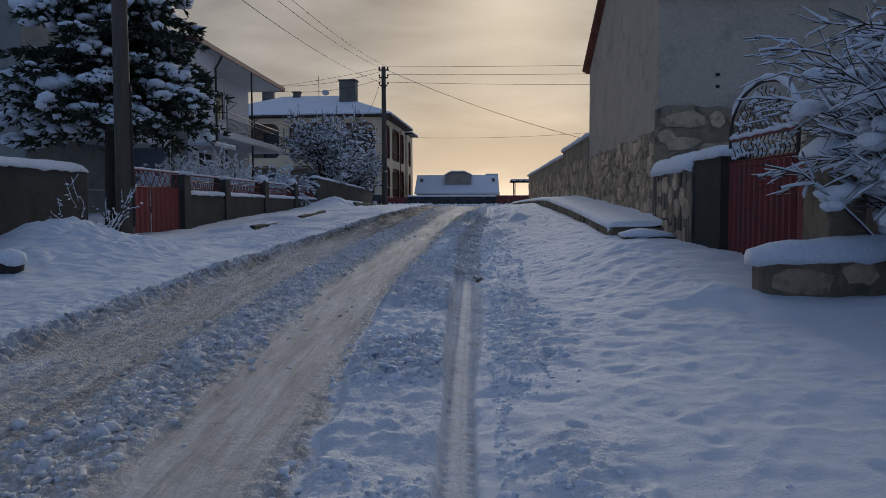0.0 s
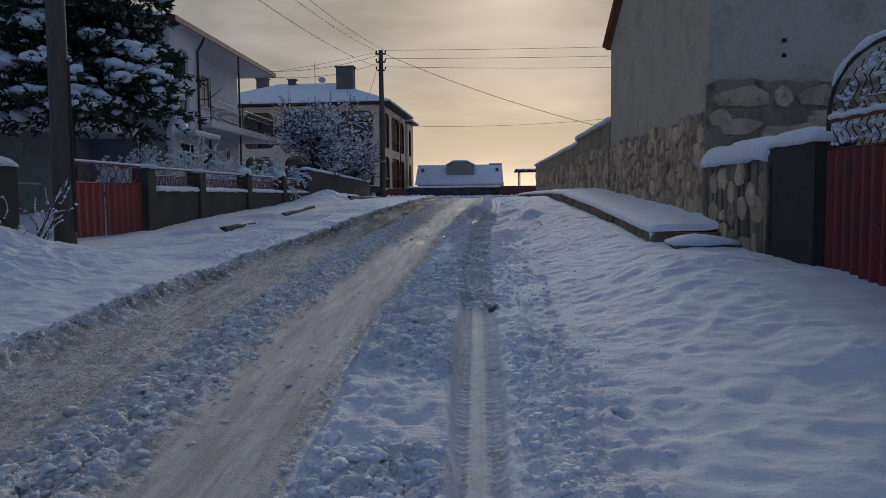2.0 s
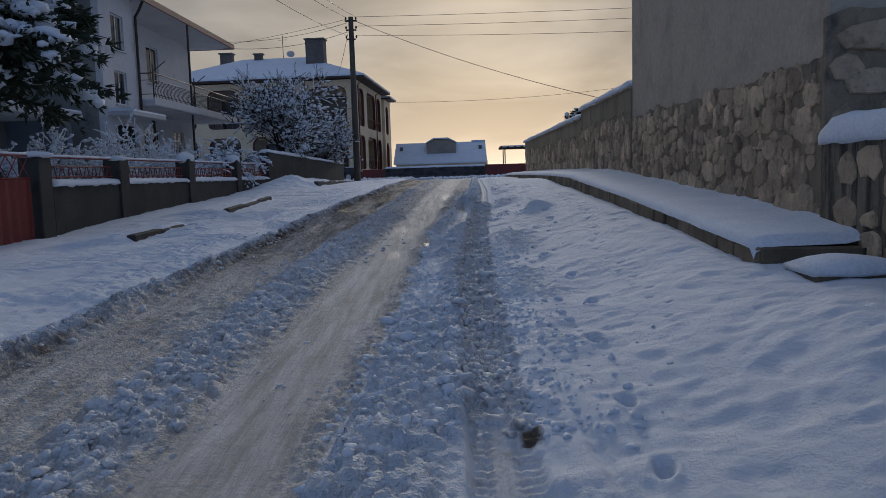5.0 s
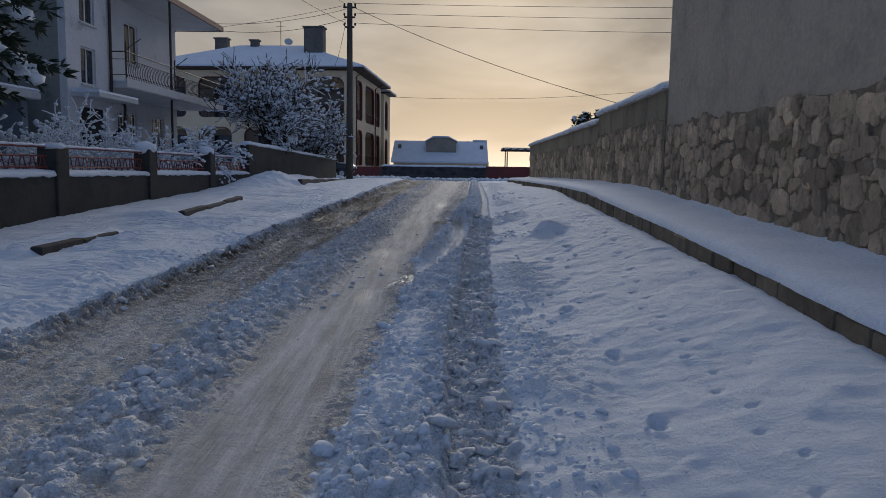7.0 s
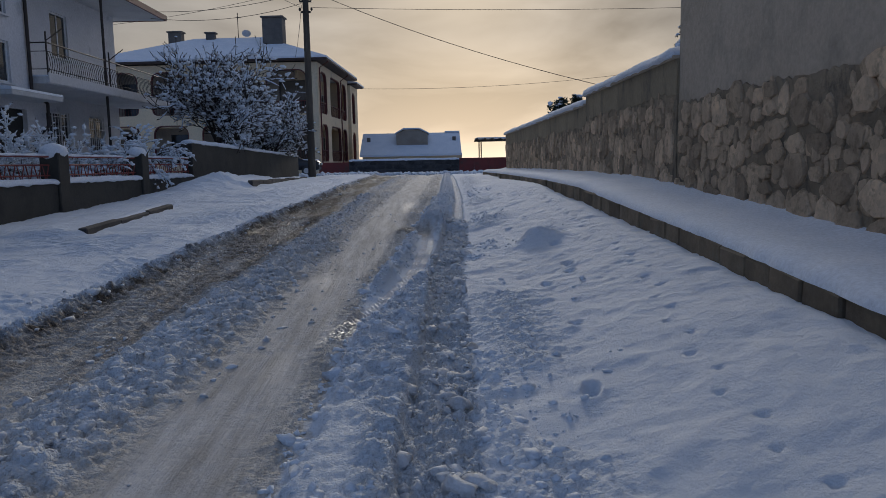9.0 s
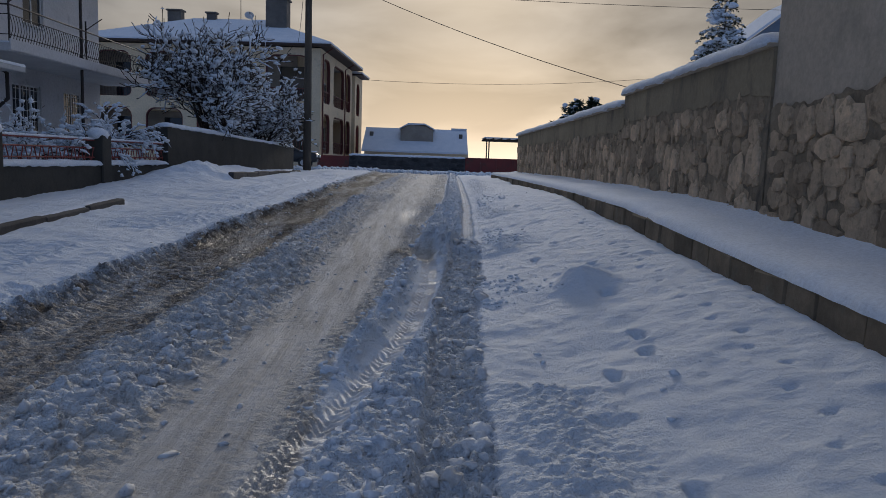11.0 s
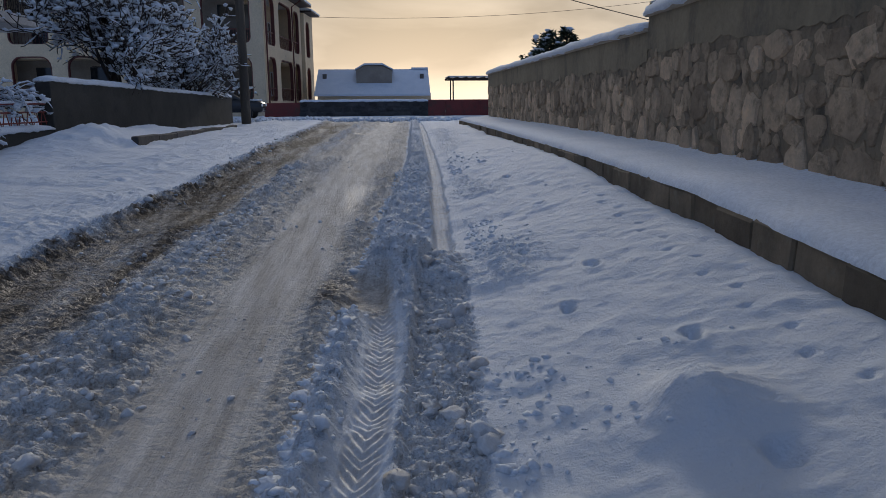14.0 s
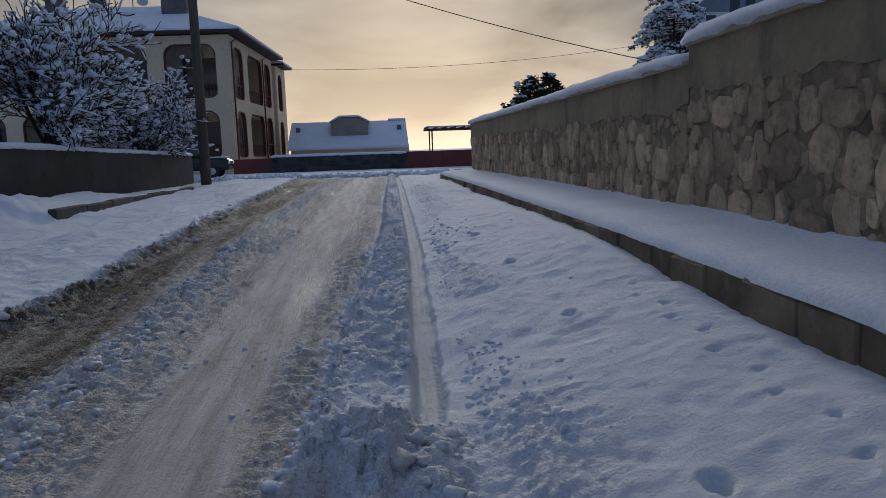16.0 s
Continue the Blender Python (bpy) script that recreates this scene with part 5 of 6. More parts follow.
fh = thing("low_house", pose(-1.6, 76, 0), "low house with a snowy roof and dormer", "house")
part("wall", boxed(-4.3, 4.3, 0, 7, 1.0, 3.0), M["cream"], fh)
bm = bmesh.new()
extrude_poly(bm, [(-0.5, 2.95), (3.5, 4.92), (7.5, 2.95), (7.5, 2.8), (-0.5, 2.8)], 0, -4.5, 4.25)
part("roof", bm, M["snow"], fh, "roof under smooth snow")
bm = bmesh.new()
extrude_poly(bm, [(-1.4, 3.6), (1.35, 3.6), (1.35, 4.75), (0.6, 5.1), (-0.7, 5.1), (-1.4, 4.75)], 1, 1.2, 3.6)
dm = part("dormer", bm, M["dormer"], fh, "small dormer")
bm = bmesh.new()
extrude_poly(bm, [(-1.5, 4.753), (-0.75, 5.14), (0.65, 5.14), (1.45, 4.753), (1.45, 4.85), (0.65, 5.27), (-0.75, 5.27), (-1.5, 4.85)], 1, 1.0, 3.6)
part("dormer_snow", bm, M["snow"], dm)
part("roof_rail", boxed(2.9, 4.25, 3.4, 3.5, 4.92, 5.05), M["snow"], fh)
for x in (-3.9, 3.7):
    part("vent", boxed(x - 0.15, x + 0.15, 1.9, 2.3, 4.0, 4.5, 0.02), M["chimney"], fh)

per = thing("pergola", pose(5.4, 70.5, 1.5), "thin metal pergola frame with a dusting of snow", "pergola")
for x in (-1.5, 1.5):
    for y in (-1.2, 1.2):
        bm = bmesh.new()
        tube(bm, [(x, y, -0.3), (x, y, 2.3)], 0.05, 5)
        part("post", bm, M["iron"], per)
for k in range(7):
    x = -1.8 + k * 0.6
    part("slat", boxed(x - 0.04, x + 0.04, -1.5, 1.5, 2.42, 2.50), M["iron"], per)
for y in (-1.2, 1.2):
    part("beam", boxed(-1.9, 1.9, y - 0.05, y + 0.05, 2.303, 2.417), M["iron"], per)
part("roof_snow", boxed(-1.85, 1.85, -1.5, 1.5, 2.503, 2.56, 0.02), M["snow"], per)

# roofs further off
for x, y, w, d, z, top, lab in ((-22.0, 92.0, 5.0, 8.0, 10.5, 14.5, "brown gabled house behind the arcade house"), (38.2, 93.0, 6.8, 9.0, 15.0, 20.5, "white gabled house with a snowy roof")):
    ob = thing("distant_house", pose(x, y, 0), lab, "house")
    part("wall", boxed(-w, w, 0, d, 0.8, z), M["chimney" if x < 0 else "house_grey"], ob)
    bm = bmesh.new()
    extrude_poly(bm, [(-w, z), (w, z), (0, top - 0.3)], 1, 0.0, 0.25)
    part("gable", bm, M["chimney" if x < 0 else "house_blue"], ob)
    for s in (1, -1):
        bm = bmesh.new()
        extrude_poly(bm, [(s * (w + 0.6), z - 0.35), (0, top), (0, top + 0.3), (s * (w + 0.6), z - 0.05)], 1, -0.5, d + 0.5)
        part("roof_slope", bm, M["snow" if x > 0 else "eave"], ob)
    if x > 0:
        for k in (-4.6, -2.2, -0.6, 2.0):
            part("window", boxed(k - 0.5, k + 0.5, -0.02, 0.05, z - 1.0, z + (1.5 if k > -4 else -0.3)), M["glass"], ob)
    else:
        part("chimney", boxed(2.5, 3.5, 3, 4, z, top + 1.2), M["chimney"], ob)


# ---- poles and wires ----
def utility_pole(x, y, height, r, label, lean=(0, 0)):
    z = floor_z(x, y)
    ob = thing("utility_pole", pose(x, y, z), label, "pole", "utility poles")
    bm = bmesh.new()
    tube(bm, [(lean[0] * k / 8, lean[1] * k / 8, -0.4 + (height + 0.4) * k / 8) for k in range(9)], [r * (1 - 0.035 * k) for k in range(9)], 12)
    part("shaft", bm, M["wood_pole"], ob, smooth=True)
    for k, dz in enumerate((0.25, 0.75, 1.25)):
        part("crossarm", boxed(-0.34 + 0.05 * k, 0.34 - 0.05 * k, -0.06, 0.06, height - dz, height - dz + 0.08, 0.01), M["iron"], ob)
        for s in (-0.28, 0.28):
            bm = bmesh.new()
            tube(bm, [(s, 0, height - dz + 0.08), (s, 0, height - dz + 0.14), (s, 0, height - dz + 0.17), (s, 0, height - dz + 0.25)], [0.015, 0.05, 0.06, 0.035], 7)
            part("insulator", bm, M["fence_wall"], ob)
    return ob, z


P2 = (-5.92, 48.6)
P1 = (-7.85, 16.2)
pole_far, zf = utility_pole(*P2, 9.15, 0.19, "weathered wooden utility pole with crossarms and insulators")
pole_near, zn = utility_pole(*P1, 8.6, 0.20, "thick weathered wooden utility pole beside the yard gate")
bm = bmesh.new()
tube(bm, [(0.21, 0, 0.3), (0.18, 0.02, 3.5)], 0.03, 5)
part("conduit", bm, M["iron"], pole_near)
ztf, ztn = zf + 9.15, zn + 8.6


def wire(a, b, sag, r=0.012, label="thin black overhead cable"):
    a, b = Vector(a), Vector(b)
    bm = bmesh.new()
    tube(bm, [a.lerp(b, k / 24) - Vector((0, 0, sag * 4 * (k / 24) * (1 - k / 24))) for k in range(25)], r, 4)
    tagged(link_bm("overhead_cable", bm, M["wire"]), label, "cable", "overhead cables")


for dx, dz in ((-0.28, 0.0), (0.28, 0.0), (-0.2, -1.0)):
    wire((P2[0] + dx, P2[1], ztf + dz), (P1[0] + dx, P1[1], ztn + dz), 0.55)
for dz, sag in ((0.0, 0.25), (-0.5, 0.3), (-1.0, 0.5)):
    wire((P2[0] + 0.28, P2[1], ztf + dz), (34.0, 49.0, ztf + 0.6 + dz * 1.05), sag)
wire((P2[0] + 0.2, P2[1], ztf - 0.2), (14.0, 39.5, 3.35), 0.75, 0.014)
ob = thing("garden_post", pose(14.0, 39.5, 1.2), "short wooden cable post behind the wall", "post")
bm = bmesh.new()
tube(bm, [(0, 0, -0.4), (0, 0, 2.2)], [0.07, 0.06], 8)
part("shaft", bm, M["wood_pole"], ob)
wire((-6.4, 82.0, 9.2), (34.5, 86.2, 12.8), 1.1, 0.016)
wire((P2[0] - 0.2, P2[1], ztf - 0.3), (-12.2, 46.0, 9.1), 0.25)
wire((P2[0] - 0.2, P2[1], ztf - 0.8), (-12.2, 45.4, 8.7), 0.35)
wire((P2[0] - 0.2, P2[1], ztf - 0.9), (-10.0, 68.0, 10.0), 0.4)
wire((P2[0] - 0.2, P2[1], ztf - 0.1), (-26.0, 60.0, 11.0), 0.5)
wire((P1[0], P1[1], ztn - 0.3), (-16.0, 24.0, 9.0), 0.4, 0.014)


# ---- parked car at the crossing ----
def parked_car(m, label):
    ob = thing("parked_car", m, label, "car")
    bm = bmesh.new()
    extrude_poly(bm, [(-2.0, 0.35), (2.0, 0.35), (2.05, 0.75), (1.9, 0.92), (1.0, 1.0), (-1.95, 1.02), (-2.05, 0.7)], 1, -0.82, 0.82)
    bmesh.ops.bevel(bm, geom=list(bm.edges), offset=0.06, segments=2, affect="EDGES")
    body = part("body", bm, M["car_paint"], ob, smooth=True)
    bm = bmesh.new()
    extrude_poly(bm, [(-1.7, 1.0), (0.95, 0.98), (0.35, 1.42), (-1.25, 1.44)], 1, -0.70, 0.70)
    bmesh.ops.bevel(bm, geom=list(bm.edges), offset=0.05, segments=2, affect="EDGES")
    part("cabin", bm, M["glass"], ob, smooth=True)
    part("roof_snow", boxed(-1.25, 0.35, -0.66, 0.66, 1.42, 1.52, 0.04), M["snow"], ob)
    part("bonnet_snow", boxed(1.0, 1.85, -0.72, 0.72, 0.97, 1.04, 0.03), M["snow"], ob)
    for x in (-1.25, 1.25):
        for y in (-0.78, 0.78):
            bm = bmesh.new()
            bmesh.ops.create_cone(bm, cap_ends=True, segments=18, radius1=0.31, radius2=0.31, depth=0.2, matrix=pose(x, y, 0.31, 90, 0, 0))
            w = part("wheel", bm, M["wire"], ob)
            bm = bmesh.new()
            bmesh.ops.create_cone(bm, cap_ends=True, segments=14, radius1=0.18, radius2=0.16, depth=0.03, matrix=pose(x, y + (0.11 if y > 0 else -0.11), 0.31, 90, 0, 0))
            part("rim", bm, M["soffit"], w)
    for y in (-0.6, 0.6):
        part("headlight", boxed(2.02, 2.07, y - 0.16, y + 0.16, 0.66, 0.80, 0.02), M["white"], ob)


parked_car(pose(-9.3, 60.5, floor_z(-9.3, 60.5), 0, 0, 0), "dark parked car dusted with snow by the crossing")


# ---- trees and shrubs ----
def tube_arrays(paths, sides=5):
    """Many tapering tubes at once: paths of (points, radii)."""
    verts, faces, base = [], [], 0
    ring = np.linspace(0, 2 * math.pi, sides, endpoint=False)
    for pts, rad in paths:
        pts = np.asarray(pts)
        d = np.gradient(pts, axis=0)
        d /= np.linalg.norm(d, axis=1, keepdims=True) + 1e-9
        ref = np.where(np.abs(d[:, 2:3]) > 0.85, [[1.0, 0.1, 0.0]], [[0.1, 0.2, 1.0]])
        u = np.cross(d, ref)
        u /= np.linalg.norm(u, axis=1, keepdims=True) + 1e-9
        w = np.cross(d, u)
        r = np.asarray(rad)[:, None, None]
        verts.append((pts[:, None] + r * (u[:, None] * np.cos(ring)[None, :, None] + w[:, None] * np.sin(ring)[None, :, None])).reshape(-1, 3))
        for i in range(len(pts) - 1):
            for k in range(sides):
                a, b = base + i * sides + k, base + i * sides + (k + 1) % sides
                faces.append((a, b, b + sides, a + sides))
        base += len(pts) * sides
    return np.concatenate(verts), np.array(faces)


def grow(rng, start, way, length, radius, level, out, bend=0.25, lift=0.06, split=(4, 7), angle=0.75, shrink=(0.45, 0.7)):
    """Branches that fork: fills out[level] with paths."""
    n = 6
    p, d = np.array(start, float), np.array(way, float)
    d /= np.linalg.norm(d)
    pts = [p.copy()]
    for i in range(n):
        d = d + rng.normal(0, bend / 2, 3) + np.array([0, 0, lift])
        d /= np.linalg.norm(d)
        p = p + d * length / n
        pts.append(p.copy())
    out[level].append((np.array(pts), np.linspace(radius, radius * 0.4, n + 1)))
    if level + 1 >= len(out):
        return
    for _ in range(rng.integers(*split)):
        f = rng.uniform(0.25, 1.0)
        i = min(n - 1, int(f * n))
        q = pts[i] + (pts[i + 1] - pts[i]) * (f * n - i)
        local = pts[i + 1] - pts[i]
        local /= np.linalg.norm(local)
        side = rng.normal(0, 1, 3)
        side -= local * side.dot(local)
        side /= np.linalg.norm(side)
        a = angle * rng.uniform(0.6, 1.3)
        grow(rng, q, local * math.cos(a) + side * math.sin(a), length * rng.uniform(*shrink), radius * (1 - 0.6 * f) * 0.62, level + 1, out, bend, lift, split, angle, shrink)


def snow_on(rng, paths, per, size, lift=0.6):
    """Snow lumps riding on thin branches: places and sizes."""
    cs, ss = [], []
    for pts, rad in paths:
        for _ in range(per):
            f = rng.uniform(0.1, 1.0) * (len(pts) - 1)
            i = min(len(pts) - 2, int(f))
            p = pts[i] + (pts[i + 1] - pts[i]) * (f - i)
            s = rng.uniform(*size)
            cs.append(p + np.array([0, 0, s * lift + rad[i] * 0.5]))
            ss.append(s)
    return np.array(cs), np.array(ss)


def snow_lines(rng, paths, thick, share=0.8):
    """Snow lying along the top of thin branches."""
    out = []
    for pts, rad in paths:
        if rng.random() > share or len(pts) < 4:
            continue
        a = rng.integers(0, 2)
        b = len(pts) - rng.integers(0, 2)
        q = np.array(pts[a:b])
        r = np.full(len(q), rng.uniform(*thick)) * (1 + rng.normal(0, 0.2, len(q)))
        r[0] *= 0.4
        r[-1] *= 0.4
        q[:, 2] += r * 0.7 + np.asarray(rad[a:b]) * 0.6
        out.append((q, np.maximum(r, 0.003)))
    return tube_arrays(out, 5)


def bare_tree(name, x, y, label, height, spread, seed, limbs=7, levels=4, snow=(0.02, 0.055), per=3, category="tree", z=None):
    rng = np.random.default_rng(seed)
    z = floor_z(x, y) if z is None else z
    ob = thing(name, pose(x, y, z), label, category)
    out = [[] for _ in range(levels)]
    trunk = height * 0.16
    bm = bmesh.new()
    tube(bm, [(0, 0, -0.3), (0.02, 0.01, trunk * 0.5), (0, 0, trunk + 0.1)], [0.17, 0.14, 0.12], 9)
    part("trunk", bm, M["bark"], ob, smooth=True)
    for k in range(limbs):
        a = 2 * math.pi * (k + rng.uniform(-0.3, 0.3)) / limbs
        tilt = rng.uniform(0.25, 0.95) * spread
        grow(rng, (0, 0, trunk * rng.uniform(0.7, 1.0)), (math.cos(a) * tilt, math.sin(a) * tilt, 1.0), height * rng.uniform(0.42, 0.62), 0.075, 0, out, 0.28, 0.05, (5, 8), 0.8)
    for lv, paths in enumerate(out[:1]):
        for pt in paths:
            v, f = tube_arrays([pt], 6)
            raw_mesh("limb", v, f, M["bark"], ob)
    thin = [p for lv in out[1:] for p in lv]
    v, f = tube_arrays([(p, np.maximum(r, 0.014)) for p, r in thin], 4)
    raw_mesh("twig_crown", v, f, M["twig"], ob)["kind"] = "stuff"
    v, f = snow_lines(rng, [p for lv in out for p in lv], (0.014, 0.028), 0.42)
    raw_mesh("twig_snow", v, f, M["snow"], ob)["kind"] = "stuff"
    cs, ss = snow_on(rng, thin, per, snow)
    v, f = blobs(rng, cs, ss, (1.35, 1.0, 0.8))
    raw_mesh("branch_snow", v, f, M["snow"], ob)["kind"] = "stuff"
    return ob


bare_tree("fruit_tree", -8.75, 43.5, "bare many-stemmed fruit tree crusted with fresh snow", 5.3, 1.2, 3, 9, 4, (0.03, 0.10), 1)
bare_tree("fruit_tree", -8.15, 49.3, "smaller bare fruit tree with twigs full of snow", 4.0, 1.35, 9, 9, 4, (0.03, 0.085), 1)


def shrub(name, x, y, z, label, height, spread, seed, stems=14, snow=(0.02, 0.05), per=4, levels=3, lift=0.03, category="shrub"):
    rng = np.random.default_rng(seed)
    ob = thing(name, pose(x, y, z), label, category)
    out = [[] for _ in range(levels)]
    for k in range(stems):
        a = rng.uniform(0, 2 * math.pi)
        tilt = rng.uniform(0.1, 1.0) * spread
        r = rng.uniform(0, 0.25)
        grow(rng, (math.cos(a) * r, math.sin(a) * r, -0.1), (math.cos(a) * tilt, math.sin(a) * tilt, 1.0), height * rng.uniform(0.6, 1.05), 0.020, 0, out, 0.35, lift, (4, 7), 0.7)
    paths = [p for lv in out for p in lv]
    v, f = tube_arrays([(p, np.maximum(r, 0.004)) for p, r in paths], 4)
    raw_mesh("stem_tangle", v, f, M["twig"], ob)["kind"] = "stuff"
    v, f = snow_lines(rng, paths, (snow[0] * 0.45, snow[0] * 0.8), 0.8)
    raw_mesh("stem_snow", v, f, M["snow"], ob)["kind"] = "stuff"
    cs, ss = snow_on(rng, paths, per, snow)
    v, f = blobs(rng, cs, ss, (1.5, 1.0, 0.75))
    raw_mesh("branch_snow", v, f, M["snow"], ob)["kind"] = "stuff"
    return ob


# row of shrubs behind the railing
for k, (y, h) in enumerate(((22.6, 1.2), (24.6, 1.5), (26.4, 1.4), (28.2, 1.7), (30.2, 1.5), (32.2, 1.3), (34.4, 1.2))):
    shrub("garden_shrub", line_x(y) - 1.6 - 0.3 * (k % 2), y, 1.3, "low garden shrub with snow-laden twigs", h, 0.55, 40 + k, 9, (0.022, 0.055), 3)
# vine heap where the railing meets the wall
shrub("vine_heap", line_x(35.4) - 1.05, 35.4, 2.45, "tangled vine sprawling over the wall under snow", 1.3, 4.5, 61, 34, (0.025, 0.06), 5, 2, -0.16, "vine")
shrub("vine_heap", line_x(33.6) - 1.0, 33.6, 2.2, "tangled vine drooping over the railing under snow", 1.0, 2.2, 64, 26, (0.028, 0.065), 4, 2, -0.16, "vine")
shrub("vine_heap", line_x(31.2) - 1.1, 31.2, 2.1, "low mat of vine stems heaped with snow", 0.9, 2.2, 65, 22, (0.028, 0.065), 4, 2, -0.16, "vine")
shrub("dry_weeds", -7.4, 14.4, floor_z(-7.4, 14.4) - 0.05, "dry weeds poking out of a snow heap", 1.15, 0.9, 62, 7, (0.012, 0.03), 3, 2)
# bush arching out over the gate and the planter
def arching_bush(x, y, z, label, seed, stems, reach, height, clumps):
    rng = np.random.default_rng(seed)
    ob = thing("arching_bush", pose(x, y, z), label, "bush")
    out = [[], []]
    for k in range(stems):
        a = rng.uniform(0.45, 1.25) * math.pi          # mostly out towards the street and the gate
        far = reach * rng.uniform(0.35, 1.0)
        top = height * rng.uniform(0.45, 1.0)
        s = np.linspace(0, 1, 11)
        pts = np.stack([np.cos(a) * far * s ** 1.4, np.sin(a) * far * 0.9 * s ** 1.4, top * (1.9 * s - 0.95 * s ** 2.2) / 1.02], -1)
        pts = pts + np.cumsum(rng.normal(0, 0.034, pts.shape), 0) + np.array([rng.normal(0, 0.12), rng.normal(0, 0.3), 0])
        out[0].append((pts, np.linspace(0.016, 0.004, 11)))
        for _ in range(7):
            i = int(rng.integers(4, 10))
            d = pts[i + 1] - pts[i]
            d = d / np.linalg.norm(d) + rng.normal(0, 0.45, 3)
            d /= np.linalg.norm(d)
            q = [pts[i] + d * rng.uniform(0.15, 0.6) * u + np.array([0, 0, -0.10 * u * u]) for u in np.linspace(0, 1, 6)]
            out[1].append((np.array(q), np.linspace(0.006, 0.003, 6)))
    paths = out[0] + out[1]
    v, f = tube_arrays(paths, 5)
    raw_mesh("stem_tangle", v, f, M["twig"], ob)["kind"] = "stuff"
    v, f = snow_lines(rng, paths, (0.010, 0.020), 0.95)
    raw_mesh("stem_snow", v, f, M["snow"], ob)["kind"] = "stuff"
    cs, ss = [], []
    for _ in range(clumps):
        pts, _r = out[0][int(rng.integers(stems))]
        c = pts[int(rng.integers(3, 8))]
        for _k in range(9):
            cs.append(c + rng.normal(0, 0.07, 3) * (1.4, 1.4, 0.6))
            ss.append(rng.uniform(0.03, 0.12))
    v, f = blobs(rng, np.array(cs), np.array(ss), (1.3, 1.1, 0.75), ICO2, 0.07)
    raw_mesh("clump_snow", v, f, M["snow"], ob)["kind"] = "stuff"


arching_bush(4.55, 7.3, 0.75, "arching bare bush bent under clumps of snow", 71, 58, 1.9, 2.6, 75)
arching_bush(4.7, 6.2, 0.75, "arching bare bush with thick snow beside the planter", 72, 52, 1.6, 2.9, 60)
arching_bush(5.1, 8.6, 0.75, "tall bare bush with snowy twigs behind the gate", 73, 40, 1.3, 3.1, 22)


def conifer(name, x, y, label, height, radius, seed, low=1.8, whorls=26, tufts=34, z=None, snow=0.55, droop=0.35):
    """Branch whorls carry needle tufts; snow pads lie on the upper side."""
    rng = np.random.default_rng(seed)
    z = floor_z(x, y) if z is None else z
    ob = thing(name, pose(x, y, z), label, "tree")
    bm = bmesh.new()
    tube(bm, [(0, 0, -0.4), (0.03, 0, height * 0.4), (0, 0.03, height * 0.97)], [0.24, 0.15, 0.03], 9)
    part("trunk", bm, M["bark"], ob, smooth=True)
    boughs, tuft_c, tuft_d, pads, pad_s = [], [], [], [], []
    for wv in range(whorls):
        f = wv / (whorls - 1)
        h = low + (height - low) * f
        reach = radius * (1 - f) ** 0.82 + 0.25
        for k in range(int(5 + 4 * (1 - f))):
            a = rng.uniform(0, 2 * math.pi)
            ln = reach * rng.uniform(0.72, 1.08)
            n = 6
            s = np.linspace(0, 1, n + 1)
            pts = np.stack([np.cos(a) * ln * s, np.sin(a) * ln * s, h + rng.uniform(-0.25, 0.25) + ln * (0.10 * s - droop * s ** 2)], -1) + rng.normal(0, 0.03, (n + 1, 3))
            boughs.append((pts, np.linspace(0.045 * (0.5 + ln / 4), 0.008, n + 1)))
            m = max(8, int(tufts * ln / radius))
            t = rng.uniform(0.18, 1.0, m)
            i = np.minimum((t * n).astype(int), n - 1)
            p = pts[i] + (pts[i + 1] - pts[i]) * (t * n - i)[:, None]
            wide = 0.20 * ln * (1.1 - t)[:, None]
            sidew = np.array([-math.sin(a), math.cos(a), 0.0])
            off = sidew[None] * rng.normal(0, 1, (m, 1)) * (wide + 0.10)
            p = p + off + np.stack([np.zeros(m), np.zeros(m), rng.normal(-0.03, 0.07, m) - 0.25 * np.abs(off).sum(1)], -1)
            out_d = np.array([math.cos(a), math.sin(a), -0.3])[None] + off * 2.0 + rng.normal(0, 0.3, (m, 3))
            tuft_c.append(p)
            tuft_d.append(out_d / np.linalg.norm(out_d, axis=1, keepdims=True))
            load = rng.choice([0.12, 0.5, 1.5]) * (0.55 if math.cos(a) > 0.1 else 1.3)
            pick = rng.random(m) < snow * load * (0.35 + 0.65 * t)
            pads.append(p[pick] + np.array([0, 0, 0.07]))
            pad_s.append(rng.uniform(0.06, 0.25, pick.sum()) * (0.8 + 0.5 * t[pick]) * (0.7 + 0.3 * load))
    v, f = tube_arrays(boughs, 5)
    raw_mesh("bough_frame", v, f, M["bark"], ob)["kind"] = "stuff"
    c, d = np.concatenate(tuft_c), np.concatenate(tuft_d)
    # each tuft: seven thin blades fanning out
    blades = 7
    n = len(c)
    spread = d[:, None] + rng.normal(0, 0.42, (n, blades, 3))
    spread /= np.linalg.norm(spread, axis=2, keepdims=True)
    length = rng.uniform(0.16, 0.36, (n, blades, 1))
    side = np.cross(spread, rng.normal(0, 1, (n, blades, 3)))
    side /= np.linalg.norm(side, axis=2, keepdims=True) + 1e-9
    root = np.repeat(c[:, None], blades, 1)
    w = 0.035
    tri = np.stack([root - side * w * 0.5, root + spread * length * 0.55 + side * w, root + spread * length, root + spread * length * 0.5 - side * w], 2)
    verts = tri.reshape(-1, 3)
    raw_mesh("needles", verts, np.arange(len(verts)).reshape(-1, 4), M["needle"], ob, False)["kind"] = "stuff"
    pc, ps = np.concatenate(pads), np.concatenate(pad_s) * min(1.0, 0.35 + radius / 6.0)
